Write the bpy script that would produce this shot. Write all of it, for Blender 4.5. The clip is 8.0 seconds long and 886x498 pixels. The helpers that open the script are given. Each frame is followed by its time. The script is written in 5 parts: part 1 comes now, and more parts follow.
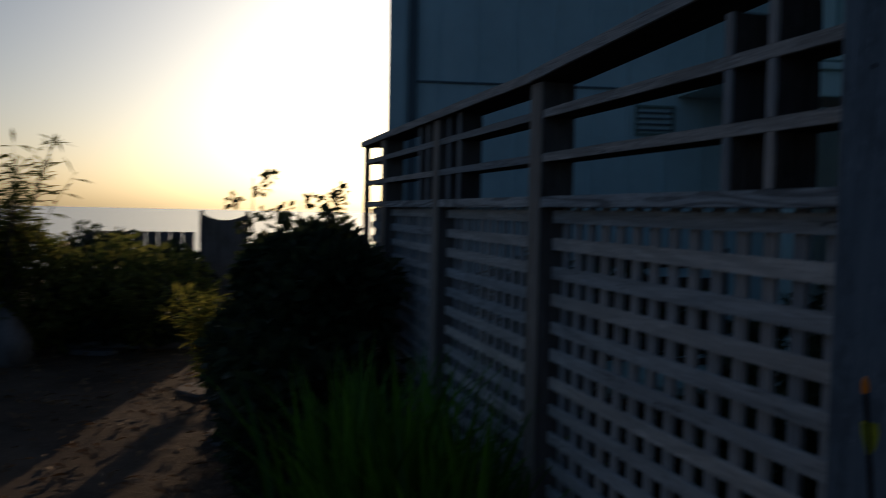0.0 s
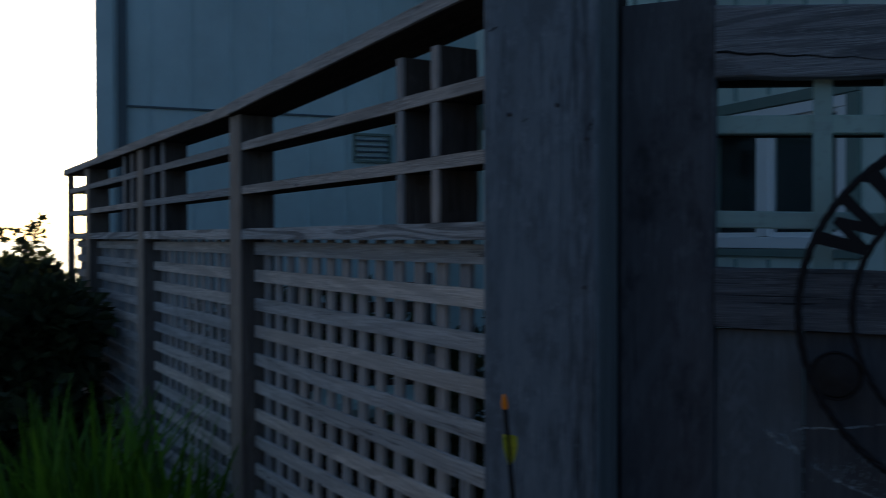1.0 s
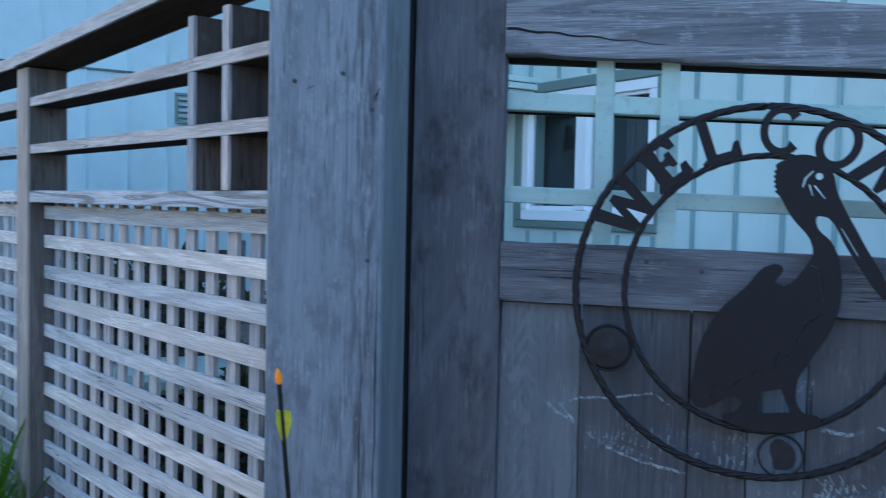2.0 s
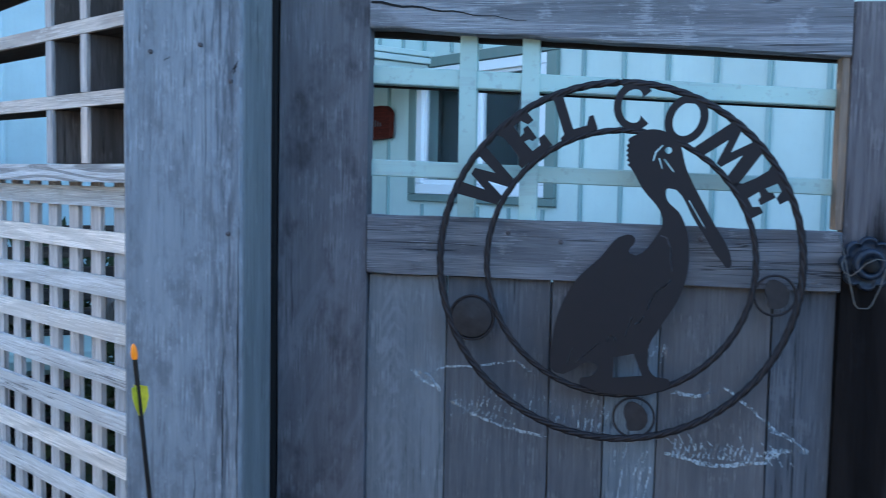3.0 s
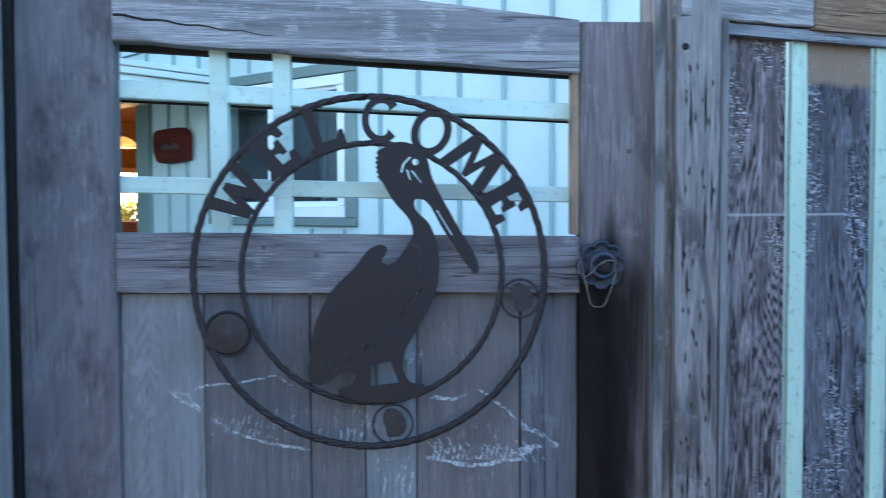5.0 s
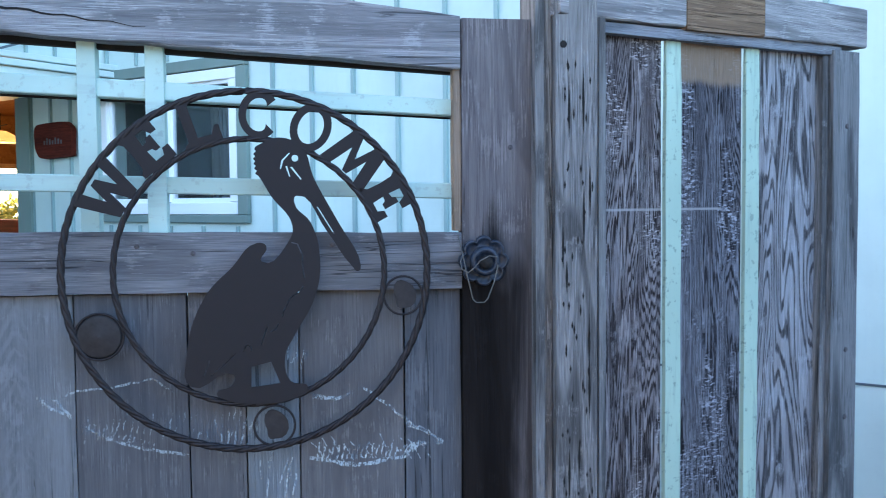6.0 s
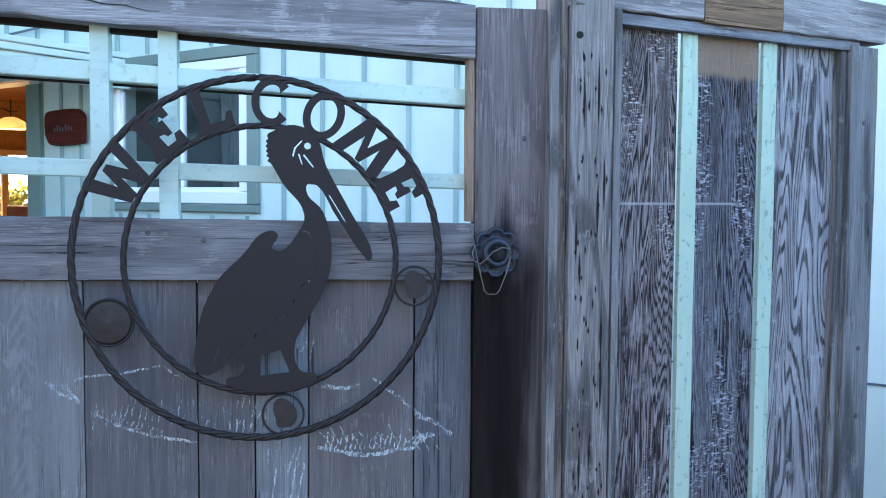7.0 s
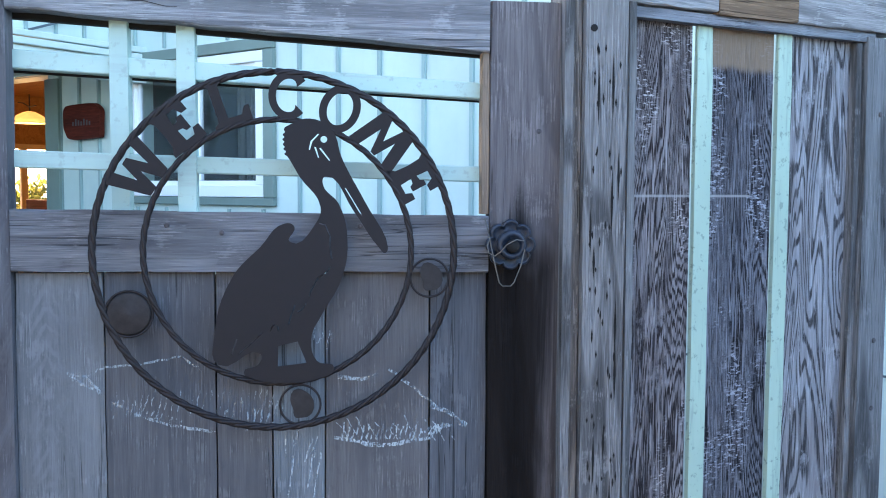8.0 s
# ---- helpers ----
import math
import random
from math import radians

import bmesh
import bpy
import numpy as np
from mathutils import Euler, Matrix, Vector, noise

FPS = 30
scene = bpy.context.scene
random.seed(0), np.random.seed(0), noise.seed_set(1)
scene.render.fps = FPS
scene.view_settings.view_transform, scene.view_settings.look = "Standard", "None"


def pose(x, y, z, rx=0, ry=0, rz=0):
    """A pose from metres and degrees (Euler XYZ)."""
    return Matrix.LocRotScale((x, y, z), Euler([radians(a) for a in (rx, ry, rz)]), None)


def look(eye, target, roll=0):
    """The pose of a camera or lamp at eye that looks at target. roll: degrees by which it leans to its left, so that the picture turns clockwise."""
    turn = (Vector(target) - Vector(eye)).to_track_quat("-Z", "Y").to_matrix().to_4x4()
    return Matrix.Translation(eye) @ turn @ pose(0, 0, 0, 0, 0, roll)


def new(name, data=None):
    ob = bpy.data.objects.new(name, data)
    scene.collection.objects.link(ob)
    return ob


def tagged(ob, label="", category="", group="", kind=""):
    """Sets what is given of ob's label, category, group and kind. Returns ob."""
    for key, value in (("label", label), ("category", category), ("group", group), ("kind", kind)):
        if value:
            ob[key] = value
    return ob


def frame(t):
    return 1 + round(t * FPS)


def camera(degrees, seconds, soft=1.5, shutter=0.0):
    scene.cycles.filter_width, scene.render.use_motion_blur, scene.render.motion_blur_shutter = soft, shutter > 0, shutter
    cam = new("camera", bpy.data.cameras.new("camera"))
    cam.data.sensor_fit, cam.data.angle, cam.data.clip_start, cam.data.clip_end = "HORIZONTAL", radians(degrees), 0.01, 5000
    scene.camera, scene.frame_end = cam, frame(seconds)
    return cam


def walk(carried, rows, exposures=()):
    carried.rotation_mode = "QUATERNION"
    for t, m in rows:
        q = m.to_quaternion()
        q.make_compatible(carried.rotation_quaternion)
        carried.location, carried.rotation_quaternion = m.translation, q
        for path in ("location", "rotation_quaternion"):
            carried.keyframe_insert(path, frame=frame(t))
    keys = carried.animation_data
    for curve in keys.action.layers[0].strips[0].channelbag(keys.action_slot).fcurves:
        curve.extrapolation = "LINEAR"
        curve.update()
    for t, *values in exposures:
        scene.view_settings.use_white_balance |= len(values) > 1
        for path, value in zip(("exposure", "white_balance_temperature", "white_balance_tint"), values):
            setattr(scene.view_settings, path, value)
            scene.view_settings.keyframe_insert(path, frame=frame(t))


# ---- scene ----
cam = camera(52.0, 8.0, 1.0, 0.5)
PATH = [
    (0, (0.12, -1.635, 1.527), (-1.196, -0.131, 1.445), 1.2),
    (0.2, (0.137, -1.651, 1.551), (-1.071, -0.058, 1.49), 1.6),
    (0.5, (0.166, -1.632, 1.535), (-0.909, 0.054, 1.503), 1.3),
    (0.7, (0.193, -1.62, 1.547), (-0.783, 0.125, 1.506), 0.7),
    (1, (0.229, -1.619, 1.551), (-0.605, 0.199, 1.526), -0.1),
    (1.5, (0.27, -1.59, 1.555), (-0.366, 0.305, 1.504), 1.1),
    (2, (0.302, -1.566, 1.557), (-0.198, 0.368, 1.465), 1.2),
    (3.3, (0.386, -1.576, 1.556), (0.149, 0.408, 1.407), 1.3),
    (3.5, (0.396, -1.583, 1.552), (0.194, 0.401, 1.404), 1.4),
    (4, (0.428, -1.593, 1.547), (0.311, 0.398, 1.402), 0.5),
    (4.5, (0.457, -1.595, 1.547), (0.439, 0.401, 1.412), -0.2),
    (5, (0.483, -1.58, 1.541), (0.582, 0.416, 1.449), -0.2),
    (5.2, (0.497, -1.573, 1.535), (0.655, 0.419, 1.439), -0.7),
    (6.3, (0.518, -1.571, 1.544), (0.851, 0.399, 1.442), -0.1),
    (6.5, (0.514, -1.563, 1.542), (0.842, 0.407, 1.441), 0.2),
    (7, (0.511, -1.56, 1.537), (0.809, 0.415, 1.42), 0.4),
    (7.5, (0.511, -1.568, 1.538), (0.788, 0.409, 1.411), 0.2),
    (8, (0.51, -1.573, 1.536), (0.774, 0.406, 1.404), 0.3),
]

# exposure follows the clip's own brightening as the sky leaves the picture
EXPO = [(0.0, -1.6, 5550, 10), (0.5, -1.75, 5550, 10), (0.8, -1.3, 5600, 9), (1.0, -0.42, 5650, 9), (1.3, 1.06, 5650, 9), (1.6, 2.06, 5650, 9), (2.0, 2.56, 5700, 9), (3.3, 2.98, 5800, 9), (4.5, 3.38, 6050, 10), (5.2, 3.48, 6250, 11), (6.3, 3.55, 6420, 13), (8.0, 3.68, 6750, 14)]
walk(cam, [(t, look(eye, target, roll)) for t, eye, target, roll in PATH], EXPO)

# ---- light: low sun behind the house, blue sky over the camera ----
SUN_HEADING, SUN_UP = -42.0, 8.0
world = bpy.data.worlds.new("dusk_sky")
scene.world = world
world.use_nodes = True
wn = world.node_tree
sky = wn.nodes.new("ShaderNodeTexSky")
sky.sky_type = "NISHITA"
sky.sun_disc = False
sky.sun_elevation = radians(SUN_UP)
sky.sun_rotation = radians(SUN_HEADING)
sky.altitude = 30
sky.air_density, sky.dust_density, sky.ozone_density = 0.75, 2.2, 1.8
wn.nodes["Background"].inputs["Strength"].default_value = 0.15
wn.links.new(sky.outputs["Color"], wn.nodes["Background"].inputs["Color"])
sd = bpy.data.lights.new("sun", "SUN")
sd.energy, sd.angle, sd.color = 5.0, radians(0.6), (1.0, 0.62, 0.32)
sun = new("sun", sd)
hd, up = radians(SUN_HEADING), radians(SUN_UP)
sdir = Vector((math.sin(hd) * math.cos(up), math.cos(hd) * math.cos(up), math.sin(up)))
sun.matrix_world = look((sdir * 40)[:], (0, 0, 0))


# ---- materials ----
def mat_new(name, rough=0.8, metal=0.0, spec=0.3):
    m = bpy.data.materials.new(name)
    m.use_nodes = True
    b = m.node_tree.nodes["Principled BSDF"]
    b.inputs["Roughness"].default_value = rough
    b.inputs["Metallic"].default_value = metal
    b.inputs["Specular IOR Level"].default_value = spec
    return m, m.node_tree.nodes, m.node_tree.links, b


def nd(nodes, kind, **kw):
    n = nodes.new(kind)
    for k, v in kw.items():
        if k == "op":
            n.operation = v
        else:
            n.inputs[k].default_value = v
    return n


def math2(N, L, op, a, b):
    n = N.new("ShaderNodeMath")
    n.operation = op
    for i, v in enumerate((a, b)):
        if isinstance(v, (int, float)):
            n.inputs[i].default_value = v
        elif v is not None:
            L.new(v, n.inputs[i])
    return n.outputs[0]


def ramp(N, L, fac, stops):
    r = N.new("ShaderNodeValToRGB")
    e = r.color_ramp.elements
    while len(e) < len(stops):
        e.new(0.5)
    for el, (p, c) in zip(e, stops):
        el.position = p
        el.color = (*c, 1) if len(c) == 3 else c
    L.new(fac, r.inputs["Fac"])
    return r.outputs["Color"]


def mixc(N, L, fac, a, b, mode="MIX"):
    n = N.new("ShaderNodeMix")
    n.data_type, n.blend_type = "RGBA", mode
    for sock, v in ((n.inputs[0], fac), (n.inputs[6], a), (n.inputs[7], b)):
        if isinstance(v, (int, float)):
            sock.default_value = v
        elif isinstance(v, tuple):
            sock.default_value = (*v, 1)
        else:
            L.new(v, sock)
    return n.outputs[2]


def noise_tex(N, L, vec, scale, detail=4.0, rough=0.55, dist=0.0):
    n = N.new("ShaderNodeTexNoise")
    n.inputs["Scale"].default_value = scale
    n.inputs["Detail"].default_value = detail
    n.inputs["Roughness"].default_value = rough
    n.inputs["Distortion"].default_value = dist
    L.new(vec, n.inputs["Vector"])
    return n.outputs["Fac"]


def scaled(N, L, vec, s):
    m = N.new("ShaderNodeMapping")
    m.inputs["Scale"].default_value = s
    L.new(vec, m.inputs["Vector"])
    return m.outputs["Vector"]


def band(N, L, v, lo, hi):
    """1 above hi, 0 below lo, smooth between"""
    n = N.new("ShaderNodeMapRange")
    n.interpolation_type = "SMOOTHSTEP"
    n.inputs["From Min"].default_value, n.inputs["From Max"].default_value = lo, hi
    L.new(v, n.inputs["Value"])
    return n.outputs["Result"]


def coords(N, L, jump=9.0):
    """object coordinates, shifted for each piece"""
    tc = N.new("ShaderNodeTexCoord")
    oi = N.new("ShaderNodeObjectInfo")
    k = math2(N, L, "MULTIPLY", oi.outputs["Random"], jump)
    c = N.new("ShaderNodeCombineXYZ")
    for i in range(3):
        L.new(k, c.inputs[i])
    a = N.new("ShaderNodeVectorMath")
    a.operation = "ADD"
    L.new(tc.outputs["Object"], a.inputs[0])
    L.new(c.outputs[0], a.inputs[1])
    return tc.outputs["Object"], a.outputs[0], oi.outputs["Random"]


def wood(name, axis, light, dark, rings=9.0, line=0.35, blot=0.4, across=5.0, bump=0.6, tint=(0.33, 0.31, 0.34), rough=0.9, jag=0.012, saw=0.0, soft=1.0, bold=0.0, swirl=0.3, extra=None):
    """weathered timber; axis is the grain's direction (0 x, 2 z)"""
    m, N, L, b = mat_new(name, rough, 0.0, 0.05)
    raw, vec, rnd = coords(N, L)

    def along(a, c):
        v = [a, a, a]
        v[axis] = c
        return scaled(N, L, vec, v)

    fib = noise_tex(N, L, along(520.0, 16.0), 1.0, 3.0, 0.6, 0.1)
    strk = noise_tex(N, L, along(120.0, 5.0), 1.0, 5.0, 0.65, 0.3)
    broad = noise_tex(N, L, along(26.0, 1.6), 1.0, 4.0, 0.6, 0.4)
    mott = noise_tex(N, L, vec, 16.0, 7.0, 0.68)
    big = noise_tex(N, L, vec, 2.6, 5.0, 0.62)
    # growth rings: contour lines of a stretched field, frayed by the fibres
    field = noise_tex(N, L, along(across, across * 0.11), 1.0, 2.0, 0.45, swirl)
    field = math2(N, L, "ADD", field, math2(N, L, "MULTIPLY", math2(N, L, "SUBTRACT", strk, 0.5), jag))
    lines = math2(N, L, "MULTIPLY_ADD", math2(N, L, "SINE", math2(N, L, "MULTIPLY", field, rings * 6.28), None), 0.5)
    lines.node.inputs[2].default_value = 0.5
    grain = math2(N, L, "ADD", math2(N, L, "MULTIPLY", strk, 0.38), math2(N, L, "ADD", math2(N, L, "MULTIPLY", fib, 0.42), math2(N, L, "MULTIPLY", broad, 0.20)))
    col = ramp(N, L, grain, [(0.50 - 0.11 * soft, dark), (0.50, tuple((p + q) / 2 for p, q in zip(light, dark))), (0.50 + 0.11 * soft, light)])
    bl = math2(N, L, "MULTIPLY", band(N, L, big, 0.42, 0.66), blot)
    col = mixc(N, L, bl, col, tint)
    lmask = math2(N, L, "MULTIPLY", band(N, L, lines, 0.55 - 0.22 * bold, 0.95 - 0.30 * bold), band(N, L, fib, 0.30 - 0.06 * bold, 0.56 - 0.10 * bold))
    lmask = math2(N, L, "MULTIPLY", lmask, line)
    col = mixc(N, L, lmask, col, tuple(c * 0.4 for c in dark))
    # checks: thin dark splits along the grain
    ck = math2(N, L, "ABSOLUTE", math2(N, L, "SUBTRACT", noise_tex(N, L, along(75.0, 1.7), 1.0, 2.0, 0.5, 0.2), 0.5), None)
    ck = math2(N, L, "SUBTRACT", 1.0, band(N, L, ck, 0.003, 0.016))
    ck = math2(N, L, "MULTIPLY", ck, band(N, L, noise_tex(N, L, along(9.0, 2.2), 1.0, 3.0, 0.6), 0.50, 0.60))
    col = mixc(N, L, math2(N, L, "MULTIPLY", ck, 0.75), col, tuple(c * 0.25 for c in dark))
    # grime in mottled patches, and pale bleached specks
    grime = math2(N, L, "MULTIPLY", band(N, L, mott, 0.50, 0.68), 0.5)
    col = mixc(N, L, grime, col, tuple(c * 0.75 for c in dark))
    pale = math2(N, L, "MULTIPLY", band(N, L, math2(N, L, "MULTIPLY", mott, math2(N, L, "ADD", fib, 0.5)), 0.55, 0.68), 0.35)
    col = mixc(N, L, pale, col, tuple(min(0.8, c * 1.5) for c in light))
    if saw:
        # pale ridges left by the saw, across the grain, in patches
        sw = band(N, L, noise_tex(N, L, along(95.0, 300.0), 1.0, 3.0, 0.6), 0.53, 0.64)
        pt = band(N, L, noise_tex(N, L, along(11.0, 5.0), 1.0, 4.0, 0.6), 0.50, 0.62)
        col = mixc(N, L, math2(N, L, "MULTIPLY", math2(N, L, "MULTIPLY", sw, pt), saw), col, tuple(min(0.8, c * 1.5) for c in light))
        dk = band(N, L, noise_tex(N, L, along(80.0, 260.0), 1.0, 3.0, 0.6), 0.56, 0.64)
        col = mixc(N, L, math2(N, L, "MULTIPLY", math2(N, L, "MULTIPLY", dk, pt), saw), col, tuple(c * 0.5 for c in dark))
    val = N.new("ShaderNodeHueSaturation")
    L.new(math2(N, L, "MULTIPLY_ADD", rnd, 0.34), val.inputs["Value"])
    val.inputs["Value"].links[0].from_node.inputs[2].default_value = 0.86
    L.new(col, val.inputs["Color"])
    col = mixc(N, L, 1.0, val.outputs["Color"], ramp(N, L, rnd, [(0.0, (0.93, 1.0, 1.08)), (1.0, (1.07, 1.0, 0.94))]), "MULTIPLY")
    if extra:
        col = extra(N, L, raw, col, broad, fib)
    L.new(col, b.inputs["Base Color"])
    hgt = math2(N, L, "SUBTRACT", math2(N, L, "ADD", grain, math2(N, L, "MULTIPLY", fib, 0.6)), math2(N, L, "ADD", math2(N, L, "MULTIPLY", lmask, 0.5), math2(N, L, "MULTIPLY", ck, 0.8)))
    bp = nd(N, "ShaderNodeBump", Strength=bump, Distance=0.003)
    L.new(hgt, bp.inputs["Height"])
    L.new(bp.outputs["Normal"], b.inputs["Normal"])
    return m


def axis_of(N, L, raw):
    s = N.new("ShaderNodeSeparateXYZ")
    L.new(raw, s.inputs[0])
    return s.outputs


def stile_stain(N, L, raw, col, strk, fib):
    """black mould that runs down the latch stile from the knob"""
    x, y, z = axis_of(N, L, raw)
    w = math2(N, L, "ADD", x, math2(N, L, "MULTIPLY", strk, 0.08))
    side = math2(N, L, "SUBTRACT", 1.0, band(N, L, w, 0.930, 0.980))
    wob = math2(N, L, "ADD", z, math2(N, L, "MULTIPLY", strk, 0.10))
    top = math2(N, L, "SUBTRACT", 1.0, band(N, L, wob, 1.43, 1.54))
    k = math2(N, L, "MULTIPLY", math2(N, L, "MULTIPLY", side, top), 0.95)
    col = mixc(N, L, k, col, ramp(N, L, strk, [(0.35, (0.005, 0.0038, 0.0032)), (0.7, (0.012, 0.0090, 0.0076))]))
    px = math2(N, L, "ABSOLUTE", math2(N, L, "SUBTRACT", math2(N, L, "ADD", x, math2(N, L, "MULTIPLY", strk, 0.02)), 0.868), None)
    pk = math2(N, L, "ADD", math2(N, L, "MULTIPLY", px, 4.0), z)
    pk = math2(N, L, "SUBTRACT", 1.0, band(N, L, pk, 1.475, 1.60))
    pk = math2(N, L, "MULTIPLY", pk, band(N, L, z, 1.37, 1.43))
    return mixc(N, L, math2(N, L, "MULTIPLY", pk, 0.95), col, (0.012, 0.011, 0.012))


def fresh_patch(N, L, raw, col, strk, fib):
    """the top of the panel boards was covered for years and stayed brown"""
    x, y, z = axis_of(N, L, raw)
    wob = math2(N, L, "ADD", z, math2(N, L, "MULTIPLY", strk, 0.02))
    k = math2(N, L, "MULTIPLY", band(N, L, wob, 1.772, 1.792), 0.85)
    k = math2(N, L, "MULTIPLY", k, band(N, L, x, 0.20, 0.23))
    k = math2(N, L, "MULTIPLY", k, math2(N, L, "SUBTRACT", 1.0, band(N, L, x, 0.415, 0.44)))
    col = mixc(N, L, k, col, (0.30, 0.215, 0.155))
    ln = math2(N, L, "ABSOLUTE", math2(N, L, "SUBTRACT", math2(N, L, "ADD", z, math2(N, L, "MULTIPLY", fib, 0.002)), 1.526), None)
    ln = math2(N, L, "SUBTRACT", 1.0, band(N, L, ln, 0.001, 0.0035))
    ln = math2(N, L, "MULTIPLY", ln, math2(N, L, "SUBTRACT", 0.75, band(N, L, x, 0.35, 0.36)))
    return mixc(N, L, ln, col, (0.42, 0.40, 0.40))


def flame_figure(N, L, raw, col, strk, fib):
    """pale nested arches where the saw cut through the heart of the board"""
    x, y, z = axis_of(N, L, raw)
    n1 = noise_tex(N, L, scaled(N, L, raw, (26.0, 26.0, 16.0)), 1.0, 4.0, 0.6)
    dx = math2(N, L, "SUBTRACT", math2(N, L, "ADD", x, math2(N, L, "MULTIPLY", n1, 0.030)), 0.066)
    ax = math2(N, L, "ABSOLUTE", dx, None)
    f = math2(N, L, "ADD", math2(N, L, "MULTIPLY", z, 34.0), math2(N, L, "MULTIPLY", ax, 62.0))
    f = math2(N, L, "ADD", f, math2(N, L, "MULTIPLY", n1, 3.4))
    w = math2(N, L, "MULTIPLY_ADD", math2(N, L, "SINE", math2(N, L, "MULTIPLY", f, 6.0), None), 0.5)
    w.node.inputs[2].default_value = 0.5
    k = math2(N, L, "MULTIPLY", band(N, L, w, 0.25, 0.95), math2(N, L, "SUBTRACT", 1.0, band(N, L, ax, 0.012, 0.034)))
    col = mixc(N, L, math2(N, L, "MULTIPLY", k, math2(N, L, "MULTIPLY", band(N, L, n1, 0.34, 0.6), 0.62)), col, (0.235, 0.245, 0.265))
    m = noise_tex(N, L, scaled(N, L, raw, (60.0, 60.0, 34.0)), 1.0, 6.0, 0.7)
    return mixc(N, L, math2(N, L, "MULTIPLY", band(N, L, m, 0.5, 0.66), 0.4), col, (0.23, 0.245, 0.265))


def sweep_figure(N, L, raw, col, strk, fib):
    """broad pale sweeps that lean across the hinge stile, and dark water marks"""
    mp = N.new("ShaderNodeMapping")
    mp.inputs["Rotation"].default_value = (0.0, radians(-24), 0.0)
    L.new(raw, mp.inputs["Vector"])
    a = noise_tex(N, L, scaled(N, L, mp.outputs["Vector"], (34.0, 10.0, 2.6)), 1.0, 5.0, 0.62, 0.5)
    x, y, z = axis_of(N, L, raw)
    low = math2(N, L, "SUBTRACT", 1.0, band(N, L, z, 1.35, 1.55))
    k = math2(N, L, "MULTIPLY", band(N, L, a, 0.47, 0.66), math2(N, L, "MULTIPLY", low, 0.60))
    col = mixc(N, L, k, col, (0.185, 0.185, 0.205))
    d = noise_tex(N, L, scaled(N, L, raw, (9.0, 9.0, 4.5)), 1.0, 5.0, 0.65)
    col = mixc(N, L, math2(N, L, "MULTIPLY", band(N, L, d, 0.50, 0.66), 0.65), col, (0.040, 0.034, 0.038))
    m = noise_tex(N, L, raw, 95.0, 4.0, 0.7)
    return mixc(N, L, math2(N, L, "MULTIPLY", band(N, L, m, 0.62, 0.70), 0.35), col, (0.21, 0.21, 0.22))


def post_grime(N, L, raw, col, strk, fib):
    """dark weather streaks, dull patches and bare spots on the post"""
    a = noise_tex(N, L, scaled(N, L, raw, (85.0, 85.0, 7.0)), 1.0, 5.0, 0.7, 0.4)
    p = noise_tex(N, L, scaled(N, L, raw, (10.0, 10.0, 3.0)), 1.0, 5.0, 0.65)
    k = math2(N, L, "MULTIPLY", band(N, L, a, 0.52, 0.64), band(N, L, p, 0.42, 0.58))
    col = mixc(N, L, math2(N, L, "MULTIPLY", k, 0.5), col, (0.085, 0.085, 0.095))
    b = noise_tex(N, L, scaled(N, L, raw, (22.0, 22.0, 12.0)), 1.0, 6.0, 0.7)
    col = mixc(N, L, math2(N, L, "MULTIPLY", band(N, L, b, 0.46, 0.66), 0.72), col, (0.150, 0.157, 0.174))
    x, y, z = axis_of(N, L, raw)
    near = math2(N, L, "ABSOLUTE", math2(N, L, "ADD", x, 0.168), None)
    col = mixc(N, L, math2(N, L, "MULTIPLY", math2(N, L, "MULTIPLY", math2(N, L, "SUBTRACT", 1.0, band(N, L, near, 0.006, 0.028)), band(N, L, a, 0.44, 0.56)), 0.7), col, (0.085, 0.088, 0.10))
    c = noise_tex(N, L, scaled(N, L, raw, (130.0, 130.0, 60.0)), 1.0, 4.0, 0.65)
    return mixc(N, L, math2(N, L, "MULTIPLY", band(N, L, c, 0.62, 0.70), 0.35), col, (0.45, 0.47, 0.50))


W_GATE_V = wood("brown_grey_gate_board", 2, (0.190, 0.190, 0.200), (0.060, 0.058, 0.063), 8, 0.22, 0.6, across=6.5, tint=(0.087, 0.087, 0.096), bump=0.45, jag=0.03, soft=2.4)
W_FLAME = wood("blue_grey_gate_board", 2, (0.237, 0.262, 0.288), (0.087, 0.095, 0.108), 6, 0.15, 0.6, across=6.5, tint=(0.131, 0.146, 0.166), bump=0.45, jag=0.03, soft=2.4, extra=flame_figure)
W_SMEAR = wood("chalk_greyed_gate_board", 2, (0.231, 0.260, 0.286), (0.092, 0.100, 0.111), 7, 0.2, 0.6, across=6.5, tint=(0.156, 0.176, 0.200), bump=0.45, jag=0.03, soft=2.4)
W_STILE = wood("dark_swept_gate_stile", 2, (0.206, 0.208, 0.228), (0.075, 0.074, 0.083), 6, 0.18, 0.6, across=5.0, tint=(0.098, 0.096, 0.111), bump=0.4, jag=0.03, soft=2.6, extra=sweep_figure)
# dark tones that carry the shade under fence shelves and on divider sides
W_UNDER = wood("dark_brown_wood", 0, (0.110, 0.088, 0.072), (0.045, 0.036, 0.030), 7, 0.3, 0.4, tint=(0.070, 0.056, 0.046))
W_DIVIDE = wood("shade_tone_brown_grey_divider", 2, (0.150, 0.130, 0.122), (0.066, 0.057, 0.053), 7, 0.3, 0.4, tint=(0.105, 0.092, 0.086))
W_MRAIL = wood("silvered_rail_with_wavy_grain", 0, (0.80, 0.755, 0.72), (0.42, 0.385, 0.36), 13, 0.75, 0.3, across=7.0, tint=(0.55, 0.51, 0.48), jag=0.02, bold=0.25)
